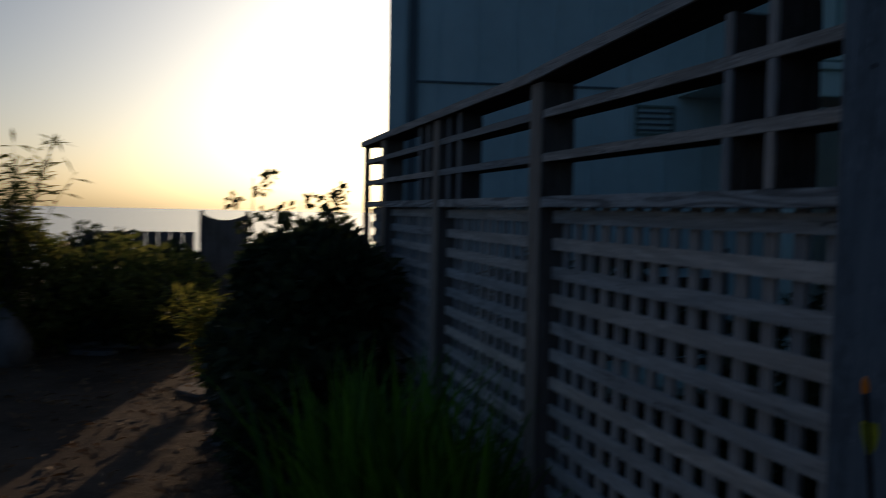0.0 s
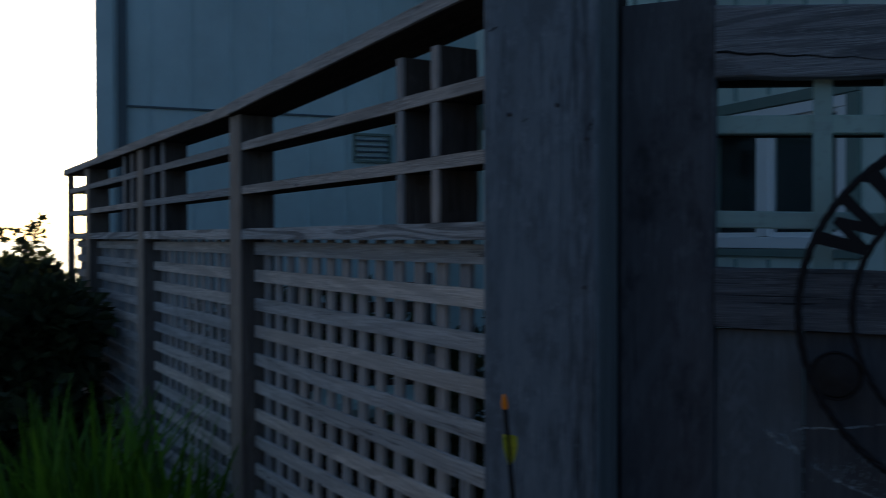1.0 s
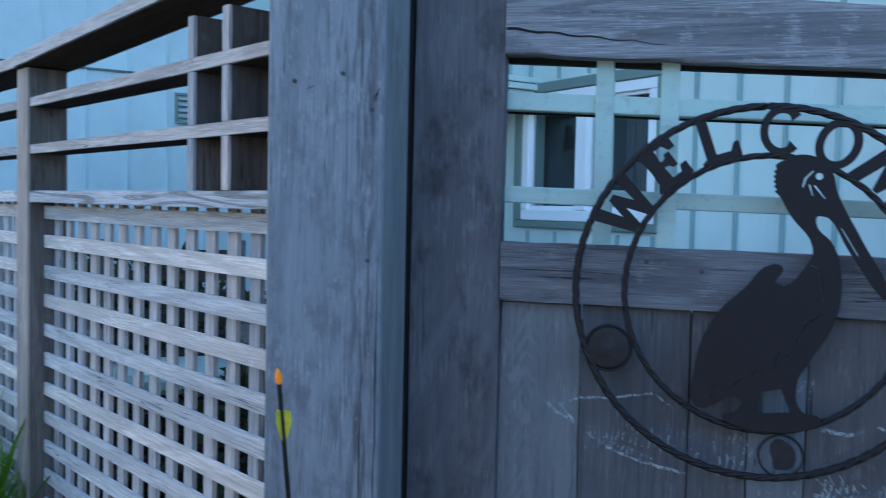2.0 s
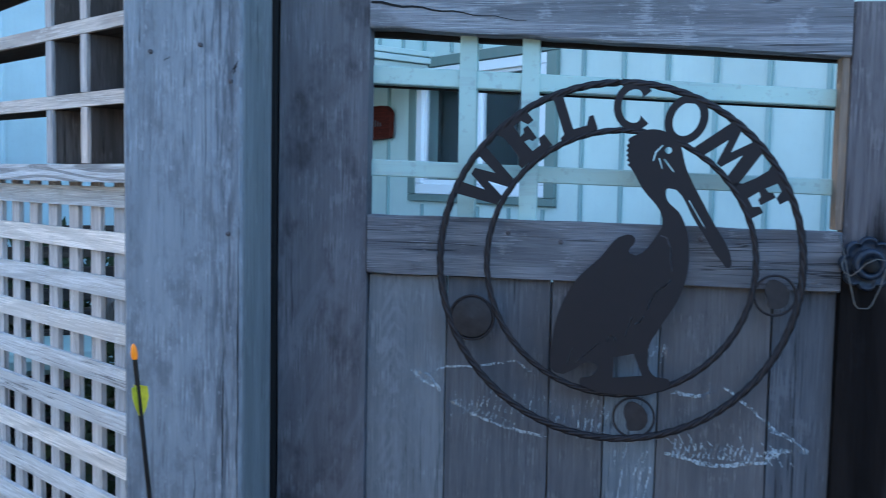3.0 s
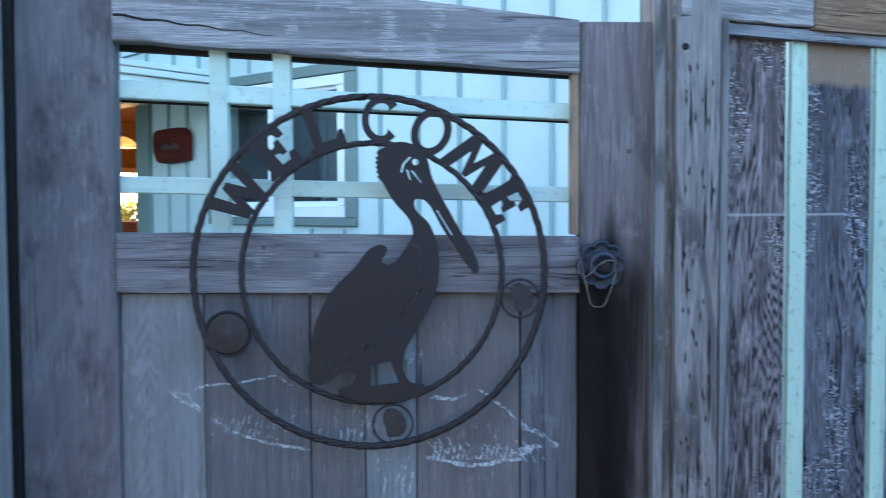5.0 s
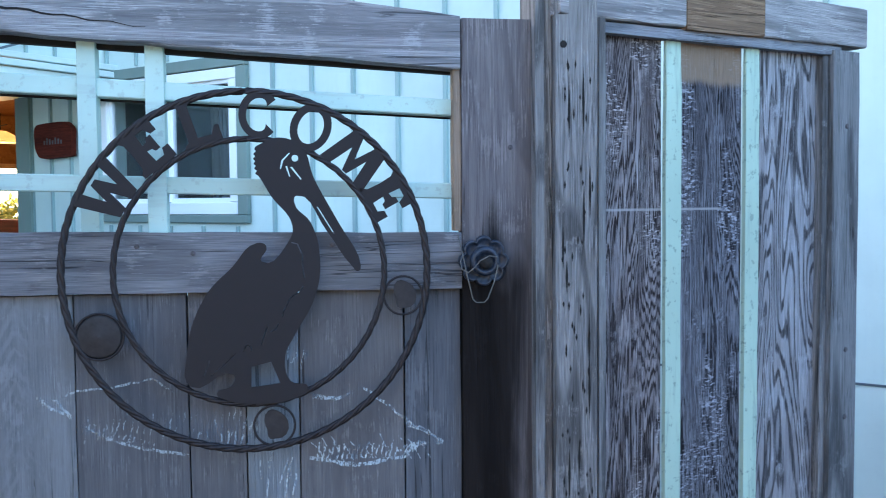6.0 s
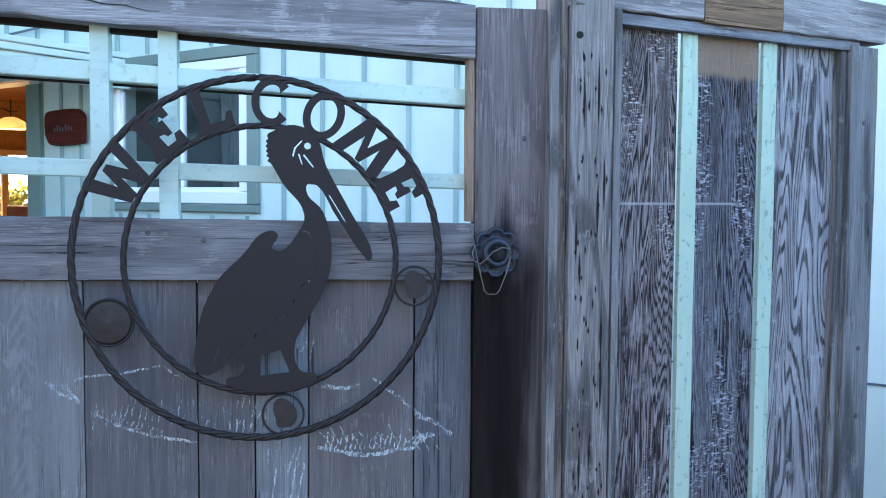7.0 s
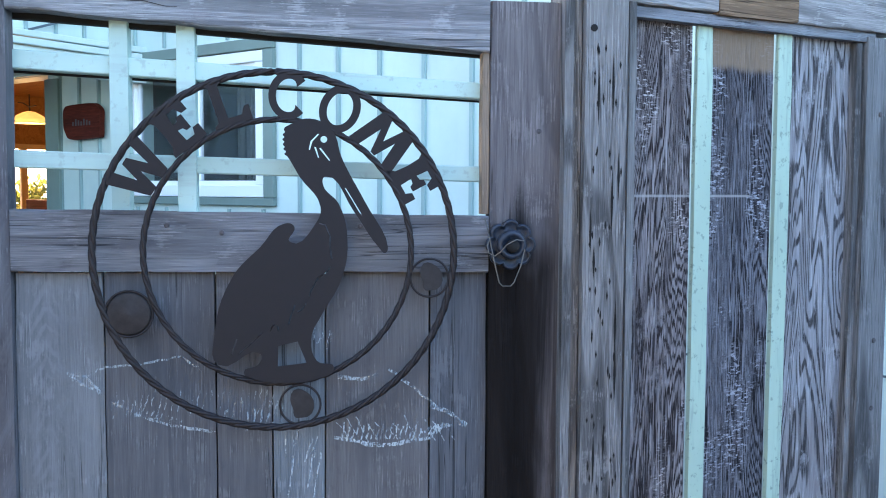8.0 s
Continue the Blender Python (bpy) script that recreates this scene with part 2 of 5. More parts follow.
W_STAIN = wood("mould_stained_gate_wood", 2, (0.204, 0.191, 0.199), (0.069, 0.062, 0.069), 9, 0.4, 0.5, tint=(0.110, 0.101, 0.107), bump=0.5, soft=1.5, extra=stile_stain)
W_GATE_H = wood("weathered_gate_wood_level", 0, (0.377, 0.383, 0.395), (0.088, 0.090, 0.103), 12, 0.5, 0.4, bump=0.6, soft=1.5, jag=0.02)
W_RAIL = wood("dark_weathered_rail_wood", 0, (0.229, 0.239, 0.260), (0.064, 0.067, 0.080), 14, 0.45, 0.4, tint=(0.142, 0.149, 0.175), bump=0.6, soft=1.6, jag=0.02)
W_POST = wood("pale_weathered_post_wood", 2, (0.373, 0.389, 0.408), (0.174, 0.183, 0.195), 6, 0.2, 0.65, tint=(0.251, 0.269, 0.290), soft=2.2, extra=post_grime)
W_SIDE = wood("blue_grey_post_side", 2, (0.293, 0.299, 0.298), (0.176, 0.181, 0.181), 5, 0.15, 0.4, tint=(0.226, 0.235, 0.236))
W_RPOST = wood("pale_checked_post_wood", 2, (0.323, 0.314, 0.312), (0.059, 0.055, 0.055), 9, 0.7, 0.55, bump=0.8, tint=(0.234, 0.226, 0.220), soft=1.3)
W_PANEL = wood("bold_grain_weathered_board", 2, (0.342, 0.326, 0.350), (0.059, 0.050, 0.056), 46, 1.0, 0.5, across=5.5, bump=1.0, tint=(0.132, 0.114, 0.123), jag=0.075, saw=1.0, soft=1.0, bold=0.55, swirl=1.1, extra=fresh_patch)
W_PALE = wood("pale_grain_weathered_board", 2, (0.487, 0.491, 0.524), (0.121, 0.116, 0.125), 26, 1.0, 0.6, across=7.0, bump=1.0, tint=(0.211, 0.190, 0.196), jag=0.03, soft=1.5, bold=0.12, swirl=0.8)
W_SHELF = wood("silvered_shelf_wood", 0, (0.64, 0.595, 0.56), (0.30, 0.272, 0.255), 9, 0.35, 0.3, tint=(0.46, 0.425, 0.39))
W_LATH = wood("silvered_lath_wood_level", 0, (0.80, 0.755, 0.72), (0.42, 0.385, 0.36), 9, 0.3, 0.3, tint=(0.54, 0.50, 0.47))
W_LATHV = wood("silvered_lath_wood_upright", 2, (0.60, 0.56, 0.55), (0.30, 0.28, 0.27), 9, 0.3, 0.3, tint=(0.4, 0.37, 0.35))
# fence post pair: pale lit face, body darkened to hold the side shade
W_LATHB = wood("weathered_tan_lit_post_face", 2, (0.58, 0.475, 0.40), (0.30, 0.245, 0.205), 7, 0.3, 0.4, tint=(0.43, 0.352, 0.297))
W_FPOST = wood("brown_grey_shade_tone_post_wood", 2, (0.225, 0.196, 0.180), (0.100, 0.086, 0.079), 7, 0.3, 0.4, tint=(0.160, 0.137, 0.125))
W_NEW = wood("newer_brown_wood", 0, (0.235, 0.165, 0.115), (0.105, 0.075, 0.056), 9, 0.3, 0.3, tint=(0.2, 0.15, 0.115))
W_TAN = wood("bare_tan_wood", 2, (0.36, 0.27, 0.20), (0.17, 0.125, 0.095), 7, 0.3, 0.4, tint=(0.26, 0.195, 0.15))
W_SIGN = wood("red_brown_stained_wood", 0, (0.13, 0.026, 0.016), (0.05, 0.011, 0.008), 8, 0.4, 0.3, tint=(0.08, 0.018, 0.012), rough=0.6)
W_OLD = wood("grey_far_timber", 2, (0.22, 0.20, 0.18), (0.09, 0.08, 0.075), 7, 0.3, 0.3)
W_CEIL = wood("honey_brown_indoor_wood", 0, (0.50, 0.26, 0.09), (0.30, 0.14, 0.045), 7, 0.3, 0.2, tint=(0.4, 0.2, 0.07), rough=0.5)


def paint(name, col, rough=0.6, wear=0.25, under=(0.30, 0.28, 0.27), vary=0.08, axis=2):
    m, N, L, b = mat_new(name, rough, 0.0, 0.3)
    raw, vec, rnd = coords(N, L)
    big = noise_tex(N, L, scaled(N, L, vec, (1.3, 1.3, 1.3)), 1.0, 5.0, 0.6)
    s = [40.0, 40.0, 40.0]
    s[axis] = 3.0
    fine = noise_tex(N, L, scaled(N, L, vec, s), 1.0, 5.0, 0.65)
    c = ramp(N, L, big, [(0.3, tuple(v * (1 - 2 * vary) for v in col)), (0.7, tuple(min(1, v * (1 + vary)) for v in col))])
    chip = noise_tex(N, L, vec, 55.0, 6.0, 0.7)
    c = mixc(N, L, math2(N, L, "MULTIPLY", band(N, L, fine, 0.50, 0.66), wear), c, under)
    c = mixc(N, L, math2(N, L, "MULTIPLY", band(N, L, chip, 0.56, 0.64), wear), c, tuple(v * 0.8 for v in under))
    L.new(c, b.inputs["Base Color"])
    bp = nd(N, "ShaderNodeBump", Strength=0.2, Distance=0.002)
    L.new(fine, bp.inputs["Height"])
    L.new(bp.outputs["Normal"], b.inputs["Normal"])
    return m


P_WALL = paint("pale_aqua_wall_paint", (0.645, 0.755, 0.705), 0.55, 0.06, (0.45, 0.55, 0.55))
P_WING = paint("grey_blue_wall_paint", (0.56, 0.69, 0.71), 0.6, 0.08, (0.33, 0.42, 0.44))
# darker aqua holds the shadow lines of the battens in its colour
P_LINE = paint("aqua_batten_shadow_line", (0.33, 0.45, 0.43), 0.6, 0.1)
P_TRIM = paint("sage_grey_trim_paint", (0.20, 0.265, 0.235), 0.55, 0.1)
P_WHITE = paint("white_window_paint", (0.93, 0.93, 0.93), 0.3, 0.0, vary=0.01)
P_MINT = paint("worn_mint_batten_paint", (0.43, 0.57, 0.47), 0.7, 0.8, (0.27, 0.36, 0.31))
P_SLAT = paint("pale_aqua_slat_paint", (0.46, 0.62, 0.57), 0.65, 0.4, (0.36, 0.43, 0.42), axis=0)
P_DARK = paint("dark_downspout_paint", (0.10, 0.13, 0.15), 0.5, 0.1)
# dark grey puts the unlit look of the window room into the colour
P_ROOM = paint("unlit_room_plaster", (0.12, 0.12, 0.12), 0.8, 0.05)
P_CREAM = paint("cream_indoor_plaster", (0.70, 0.50, 0.27), 0.8, 0.05)


def plain(name, col, rough=0.5, metal=0.0, nscale=30.0, amt=0.3):
    m, N, L, b = mat_new(name, rough, metal, 0.4)
    raw, vec, rnd = coords(N, L)
    f = noise_tex(N, L, vec, nscale, 6.0, 0.65)
    c = ramp(N, L, f, [(0.3, tuple(v * (1 - amt) for v in col)), (0.7, tuple(min(1, v * (1 + amt)) for v in col))])
    L.new(c, b.inputs["Base Color"])
    r = math2(N, L, "MULTIPLY_ADD", f, 0.25)
    r.node.inputs[2].default_value = max(0.05, rough - 0.12)
    L.new(r, b.inputs["Roughness"])
    bp = nd(N, "ShaderNodeBump", Strength=0.15, Distance=0.001)
    L.new(f, bp.inputs["Height"])
    L.new(bp.outputs["Normal"], b.inputs["Normal"])
    return m


IRON = plain("dark_brown_powdered_steel", (0.0180, 0.0132, 0.0136), 0.8, 0.0, 60, 0.2)
ROD = plain("bronzed_steel_rod", (0.022, 0.017, 0.018), 0.55, 0.3, 80, 0.4)
SHELL = plain("mottled_dark_bronze", (0.026, 0.021, 0.021), 0.65, 0.15, 45, 0.6)
KNOB = plain("weathered_blue_grey_enamel", (0.020, 0.027, 0.042), 0.4, 0.1, 90, 0.7)
NAIL = plain("rusty_nail_steel", (0.09, 0.08, 0.085), 0.6, 0.3, 200, 0.5)
WIRE = plain("grey_galvanised_wire", (0.12, 0.11, 0.10), 0.5, 0.5, 200, 0.3)
CHAR = plain("crack_and_shade_black", (0.012, 0.011, 0.011), 0.9, 0.0, 100, 0.3)
CARBON = plain("black_carbon_shaft", (0.01, 0.01, 0.011), 0.35, 0.0, 200, 0.2)
VANE = plain("yellow_plastic_vane", (0.55, 0.50, 0.03), 0.5, 0.0, 60, 0.3)


def glass_mat():
    m, N, L, b = mat_new("window_glass", 0.03, 0.0, 0.5)
    b.inputs["Transmission Weight"].default_value = 1.0
    b.inputs["Base Color"].default_value = (0.86, 0.92, 0.93, 1)
    b.inputs["IOR"].default_value = 1.45
    return m


GLASS = glass_mat()


def glow(name, col, strength):
    m, N, L, b = mat_new(name, 0.4)
    b.inputs["Base Color"].default_value = (*col, 1)
    b.inputs["Emission Color"].default_value = (*col, 1)
    b.inputs["Emission Strength"].default_value = strength
    return m


TIP = glow("lit_orange_nock", (0.75, 0.22, 0.012), 0.04)
SHADE = plain("cream_glass_lamp_shade", (0.46, 0.40, 0.30), 0.5, 0.0, 20, 0.1)


def soil_mat():
    m, N, L, b = mat_new("dry_garden_soil", 0.95, 0.0, 0.1)
    tc = N.new("ShaderNodeTexCoord")
    v = tc.outputs["Object"]
    a = noise_tex(N, L, v, 0.9, 6.0, 0.6)
    c = noise_tex(N, L, v, 22.0, 6.0, 0.7)
    col = ramp(N, L, a, [(0.35, (0.05, 0.038, 0.028)), (0.65, (0.14, 0.105, 0.078))])
    col = mixc(N, L, math2(N, L, "MULTIPLY", band(N, L, c, 0.5, 0.7), 0.6), col, (0.17, 0.14, 0.11))
    L.new(col, b.inputs["Base Color"])
    bp = nd(N, "ShaderNodeBump", Strength=0.8, Distance=0.03)
    L.new(c, bp.inputs["Height"])
    L.new(bp.outputs["Normal"], b.inputs["Normal"])
    return m


SOIL = soil_mat()


def leaf_mat(name, a, c, rough=0.5, trans=0.35):
    m, N, L, b = mat_new(name, rough, 0.0, 0.3)
    g = N.new("ShaderNodeNewGeometry")
    oi = N.new("ShaderNodeObjectInfo")
    mixed = math2(N, L, "FRACT", math2(N, L, "ADD", g.outputs["Random Per Island"], oi.outputs["Random"]), None)
    col = ramp(N, L, mixed, [(0.0, a), (1.0, c)])
    L.new(col, b.inputs["Base Color"])
    tr = N.new("ShaderNodeBsdfTranslucent")
    L.new(col, tr.inputs["Color"])
    mx = N.new("ShaderNodeMixShader")
    mx.inputs[0].default_value = trans
    L.new(b.outputs[0], mx.inputs[1])
    L.new(tr.outputs[0], mx.inputs[2])
    L.new(mx.outputs[0], N["Material Output"].inputs["Surface"])
    return m


LEAF_DARK = leaf_mat("dark_shrub_leaf", (0.028, 0.040, 0.020), (0.075, 0.10, 0.042), trans=0.4)
LEAF_GREEN = leaf_mat("olive_shrub_leaf", (0.08, 0.11, 0.025), (0.24, 0.24, 0.06), trans=0.6)
LEAF_GOLD = leaf_mat("yellow_green_leaf", (0.16, 0.19, 0.03), (0.38, 0.36, 0.07), trans=0.65)
BLADE = leaf_mat("bright_green_blade", (0.045, 0.125, 0.010), (0.16, 0.33, 0.024), 0.45, 0.3)
LITTER = leaf_mat("dry_brown_leaf", (0.10, 0.06, 0.03), (0.30, 0.19, 0.10), 0.8, 0.2)
BARK = plain("brown_twig_bark", (0.06, 0.045, 0.035), 0.9, 0.0, 40, 0.4)
STONE = plain("grey_stepping_stone", (0.13, 0.12, 0.115), 0.9, 0.0, 14, 0.35)


def chalk_mat():
    m, N, L, b = mat_new("white_chalk", 0.95, 0.0, 0.1)
    b.inputs["Base Color"].default_value = (0.62, 0.70, 0.74, 1)
    tc = N.new("ShaderNodeTexCoord")
    f = noise_tex(N, L, scaled(N, L, tc.outputs["Object"], (420, 420, 130)), 1.0, 3.0, 0.7)
    big = noise_tex(N, L, tc.outputs["Object"], 35.0, 3.0, 0.6)
    k = math2(N, L, "MULTIPLY", band(N, L, f, 0.40, 0.55), math2(N, L, "MULTIPLY", band(N, L, big, 0.32, 0.56), 0.62))
    L.new(k, b.inputs["Alpha"])
    return m


CHALK = chalk_mat()


def water_mat():
    m, N, L, b = mat_new("hazy_sea", 0.22, 0.0, 0.5)
    # haze over the water is put into this pale base colour
    b.inputs["Base Color"].default_value = (0.62, 0.66, 0.70, 1)
    tc = N.new("ShaderNodeTexCoord")
    f = noise_tex(N, L, tc.outputs["Object"], 0.05, 6.0, 0.6)
    bp = nd(N, "ShaderNodeBump", Strength=0.4, Distance=2.0)
    L.new(f, bp.inputs["Height"])
    L.new(bp.outputs["Normal"], b.inputs["Normal"])
    return m


WATER = water_mat()


# ---- building helpers ----
def part(name, bm, material, parent=None, label="", smooth=False):
    me = bpy.data.meshes.new(name)
    bmesh.ops.recalc_face_normals(bm, faces=bm.faces)
    bm.to_mesh(me)
    bm.free()
    me.materials.append(material)
    if smooth:
        for p in me.polygons:
            p.use_smooth = True
    ob = new(name, me)
    ob.parent = parent
    if label:
        tagged(ob, label)
    return ob


def shared(name, ob, parent, m):
    """one more piece on the same mesh"""
    o = new(name, ob.data)
    o.parent = parent
    o.matrix_basis = m
    return o


def thing(name, m, label, category, group="", kind=""):
    e = new(name)
    e.empty_display_size = 0.1
    e.matrix_basis = m
    return tagged(e, label, category, group, kind)


def prism(corners, z0, z1, bevel=0.003, tops=None):
    """upright prism over a plan outline"""
    bm = bmesh.new()
    lo = [bm.verts.new((x, y, z0)) for x, y in corners]
    hi = [bm.verts.new((x, y, z1 if tops is None else tops[i])) for i, (x, y) in enumerate(corners)]
    n = len(corners)
    bm.faces.new(lo[::-1])
    bm.faces.new(hi)
    for i in range(n):
        bm.faces.new((lo[i], lo[(i + 1) % n], hi[(i + 1) % n], hi[i]))
    if bevel:
        bmesh.ops.bevel(bm, geom=bm.edges[:], offset=bevel, segments=1, affect="EDGES", clamp_overlap=True)
    return bm


def box(x0, x1, y0, y1, z0, z1, bevel=0.003):
    return prism([(x0, y0), (x1, y0), (x1, y1), (x0, y1)], z0, z1, bevel)


def plank(x0, x1, y0, y1, za, zb, bevel=0.003, cuts=0, wear=0.0):
    """level board whose lower edge runs za[0]..za[1] and upper edge zb[0]..zb[1], with worn, uneven edges"""
    bm = bmesh.new()
    n = cuts + 2
    rings = []
    for i in range(n):
        k = i / (n - 1)
        x = x0 + (x1 - x0) * k
        a = za[0] + (za[1] - za[0]) * k + random.uniform(-wear, wear)
        c = zb[0] + (zb[1] - zb[0]) * k + random.uniform(-wear, wear)
        rings.append([bm.verts.new(p) for p in ((x, y0, a), (x, y1, a), (x, y1, c), (x, y0, c))])
    for r, s in zip(rings, rings[1:]):
        for j in range(4):
            bm.faces.new((r[j], r[(j + 1) % 4], s[(j + 1) % 4], s[j]))
    bm.faces.new(rings[0][::-1])
    bm.faces.new(rings[-1])
    if bevel:
        eds = [e for e in bm.edges if abs(e.verts[0].co.x - e.verts[1].co.x) > 1e-5 or e.is_boundary or cuts == 0]
        bmesh.ops.bevel(bm, geom=eds, offset=bevel, segments=1, affect="EDGES", clamp_overlap=True)
    return bm


def upright(x0, x1, y0, y1, z0, z1, bevel=0.003, cuts=8, wear=0.0012):
    """upright board with slightly uneven edges"""
    bm = plank(z0, z1, y0, y1, (x0, x0), (x1, x1), bevel, cuts, wear)
    for v in bm.verts:
        v.co = Vector((v.co.z, v.co.y, v.co.x))
    return bm


def tube(points, radii, sides=8, closed=False, caps=True):
    bm = bmesh.new()
    pts = [Vector(p) for p in points]
    n = len(pts)
    rr = radii if isinstance(radii, (list, tuple)) else [radii] * n
    rings = []
    prev = None
    for i, p in enumerate(pts):
        a = pts[(i - 1) % n] if closed or i else p
        c = pts[(i + 1) % n] if closed or i < n - 1 else p
        t = (c - a).normalized()
        ref = prev if prev is not None else (Vector((0, 1, 0)) if abs(t.y) < 0.9 else Vector((1, 0, 0)))
        u = (ref - t * ref.dot(t)).normalized()
        prev = u
        w = t.cross(u)
        rings.append([bm.verts.new(p + (u * math.cos(q) + w * math.sin(q)) * rr[i]) for q in [2 * math.pi * k / sides for k in range(sides)]])
    m = n if closed else n - 1
    for i in range(m):
        r, s = rings[i], rings[(i + 1) % n]
        for k in range(sides):
            bm.faces.new((r[k], r[(k + 1) % sides], s[(k + 1) % sides], s[k]))
    if caps and not closed:
        bm.faces.new(rings[0][::-1])
        bm.faces.new(rings[-1])
    return bm


def join_bm(target, extra):
    me = bpy.data.meshes.new("tmp")
    extra.to_mesh(me)
    extra.free()
    target.from_mesh(me)
    bpy.data.meshes.remove(me)
    return target


def disc(cx, cz, y0, y1, r, n=28, dome=0.0):
    bm = bmesh.new()
    a = [bm.verts.new((cx + r * math.cos(2 * math.pi * i / n), y1, cz + r * math.sin(2 * math.pi * i / n))) for i in range(n)]
    c = [bm.verts.new((cx + r * 0.9 * math.cos(2 * math.pi * i / n), y0, cz + r * 0.9 * math.sin(2 * math.pi * i / n))) for i in range(n)]
    for i in range(n):
        bm.faces.new((a[i], a[(i + 1) % n], c[(i + 1) % n], c[i]))
    tip = bm.verts.new((cx, y0 - dome, cz))
    for i in range(n):
        bm.faces.new((c[i], c[(i + 1) % n], tip))
    bm.faces.new(a)
    return bm


# ---- ground and sea ----
def ground():
    bm = bmesh.new()
    n = 90
    rows = []
    for i in range(n + 1):
        u = -1 + 2 * i / n
        row = []
        for j in range(n + 1):
            v = -1 + 2 * j / n
            x = math.copysign(abs(u) ** 2.6, u) * 70 - 3
            y = math.copysign(abs(v) ** 2.6, v) * 70 + 1
            d = math.hypot(x, y)
            z = noise.noise((x * 0.9, y * 0.9, 1.0)) * 0.05 + noise.noise((x * 3.1, y * 3.1, 5.0)) * 0.02
            near = max(0.0, 1 - d / 3.5)
            z = z * (1 - near) - max(0.0, d - 22) * 0.35
            row.append(bm.verts.new((x, y, z - 0.03)))
        rows.append(row)
    for i in range(n):
        for j in range(n):
            bm.faces.new((rows[i][j], rows[i + 1][j], rows[i + 1][j + 1], rows[i][j + 1]))
    tagged(part("ground", bm, SOIL, smooth=True), "bare brown garden soil with leaf litter", "ground", kind="structure")
    bm = bmesh.new()
    ring = [bm.verts.new((4800 * math.cos(a), 4800 * math.sin(a), -11)) for a in [2 * math.pi * i / 64 for i in range(64)]]
    bm.faces.new(ring)
    tagged(part("water", bm, WATER), "pale hazy sea beyond the garden", "sea", kind="structure")


ground()

# unseen wall added behind the camera to cut low sky light
tagged(part("wall_south", box(-1.4, 6.0, -3.45, -3.30, -0.05, 2.15, 0.004), P_DARK), "plain dark blue-grey wall added to block low sky", "wall", kind="structure")

# ---- gate ----
gate = thing("garden_gate", pose(0, 0, 0), "weathered grey wooden garden gate with an open lattice window", "gate")
part("hinge_stile", upright(-0.162, 0.0, 0.0, 0.04, 0.08, 1.965), W_STILE, gate, "dark grey stile with pale sweeping figure")
part("latch_stile", upright(0.802, 0.929, 0.0, 0.04, 0.08, 1.862), W_STAIN, gate, "grey stile blackened by mould under the knob")
part("top_beam", plank(0.002, 0.80, -0.003, 0.04, (1.826, 1.774), (1.950, 1.866), 0.003, 14, 0.0015), W_GATE_H, gate)
part("middle_rail", plank(0.002, 0.80, -0.004, 0.04, (1.396, 1.390), (1.499, 1.488), 0.003, 14, 0.001), W_RAIL, gate)
part("bottom_rail", plank(0.002, 0.80, 0.0, 0.04, (0.12, 0.11), (0.24, 0.23)), W_RAIL, gate)
for a, c in ((0.002, 0.143), (0.1455, 0.3265), (0.3295, 0.4225), (0.4255, 0.5135), (0.5165, 0.6965), (0.6995, 0.80)):
    yy = 0.012 + random.uniform(0, 0.004)
    part("board", upright(a, c, yy, 0.034, 0.10, 1.392, 0.002, 10, 0.0008), W_FLAME if a < 0.1 else W_SMEAR if 0.42 < a < 0.5 else W_GATE_V, gate)
part("stile_edge", upright(0.789, 0.8015, 0.006, 0.04, 1.492, 1.775, 0.002, 6, 0.0006), W_TAN, gate, "bare tan edge of the stile")
# unseen board added to stop light leaking through the board gaps
part("backing_board", box(0.15, 0.79, 0.036, 0.046, 0.2, 1.385, 0), W_OLD, gate)
part("lattice_slat", plank(-0.01, 0.81, 0.034, 0.066, (1.733, 1.695), (1.765, 1.724), 0.002), P_SLAT, gate, "pale aqua painted slat")
part("lattice_slat", plank(-0.01, 0.81, 0.034, 0.066, (1.568, 1.548), (1.598, 1.576), 0.002), P_SLAT, gate, "pale aqua painted slat")
# black strips stand in for the shade under beam and slat
part("back_strip", plank(-0.01, 0.81, 0.042, 0.060, (1.8165, 1.7695), (1.83, 1.783), 0.001), CHAR, gate, "black shade strip under the beam")
part("back_strip", plank(-0.01, 0.81, 0.068, 0.076, (1.7295, 1.6925), (1.740, 1.703), 0.001), CHAR, gate, "black shade strip under the slat")
for a, c in ((0.157, 0.187), (0.266, 0.297)):
    part("lattice_slat", upright(a, c, 0.028, 0.062, 1.45, 1.85, 0.002, 2, 0.0005), P_SLAT, gate, "pale aqua painted slat")


def nail(x, y, z, parent, r=0.0042, name="nail"):
    bm = disc(x, z, y - 0.0015, y + 0.002, r, 10, 0.001)
    return part(name, bm, NAIL, parent)


for x, z in ((0.889, 1.638), (0.252, 1.473), (0.342, 1.46), (0.575, 1.471), (0.845, 1.45)):
    nail(x, -0.004 if x < 0.8 else 0.0, z, gate, 0.005)
# split along the top beam
bm = bmesh.new()
top, bot = [], []
for i in range(16):
    k = i / 15
    x = 0.004 + 0.27 * k
    z = 1.868 - 0.034 * k + 0.0018 * math.sin(i * 1.7)
    h = 0.0022 * (1 - k) + 0.0003
    top.append(bm.verts.new((x, -0.0037, z + h)))
    bot.append(bm.verts.new((x, -0.0037, z - h)))
for i in range(15):
    bm.faces.new((bot[i], bot[i + 1], top[i + 1], top[i]))
part("split", bm, CHAR, gate)

# knob of the latch: a petalled rose, a raised collar, a dark hub and a bent wire
kx, kz = 0.835, 1.440


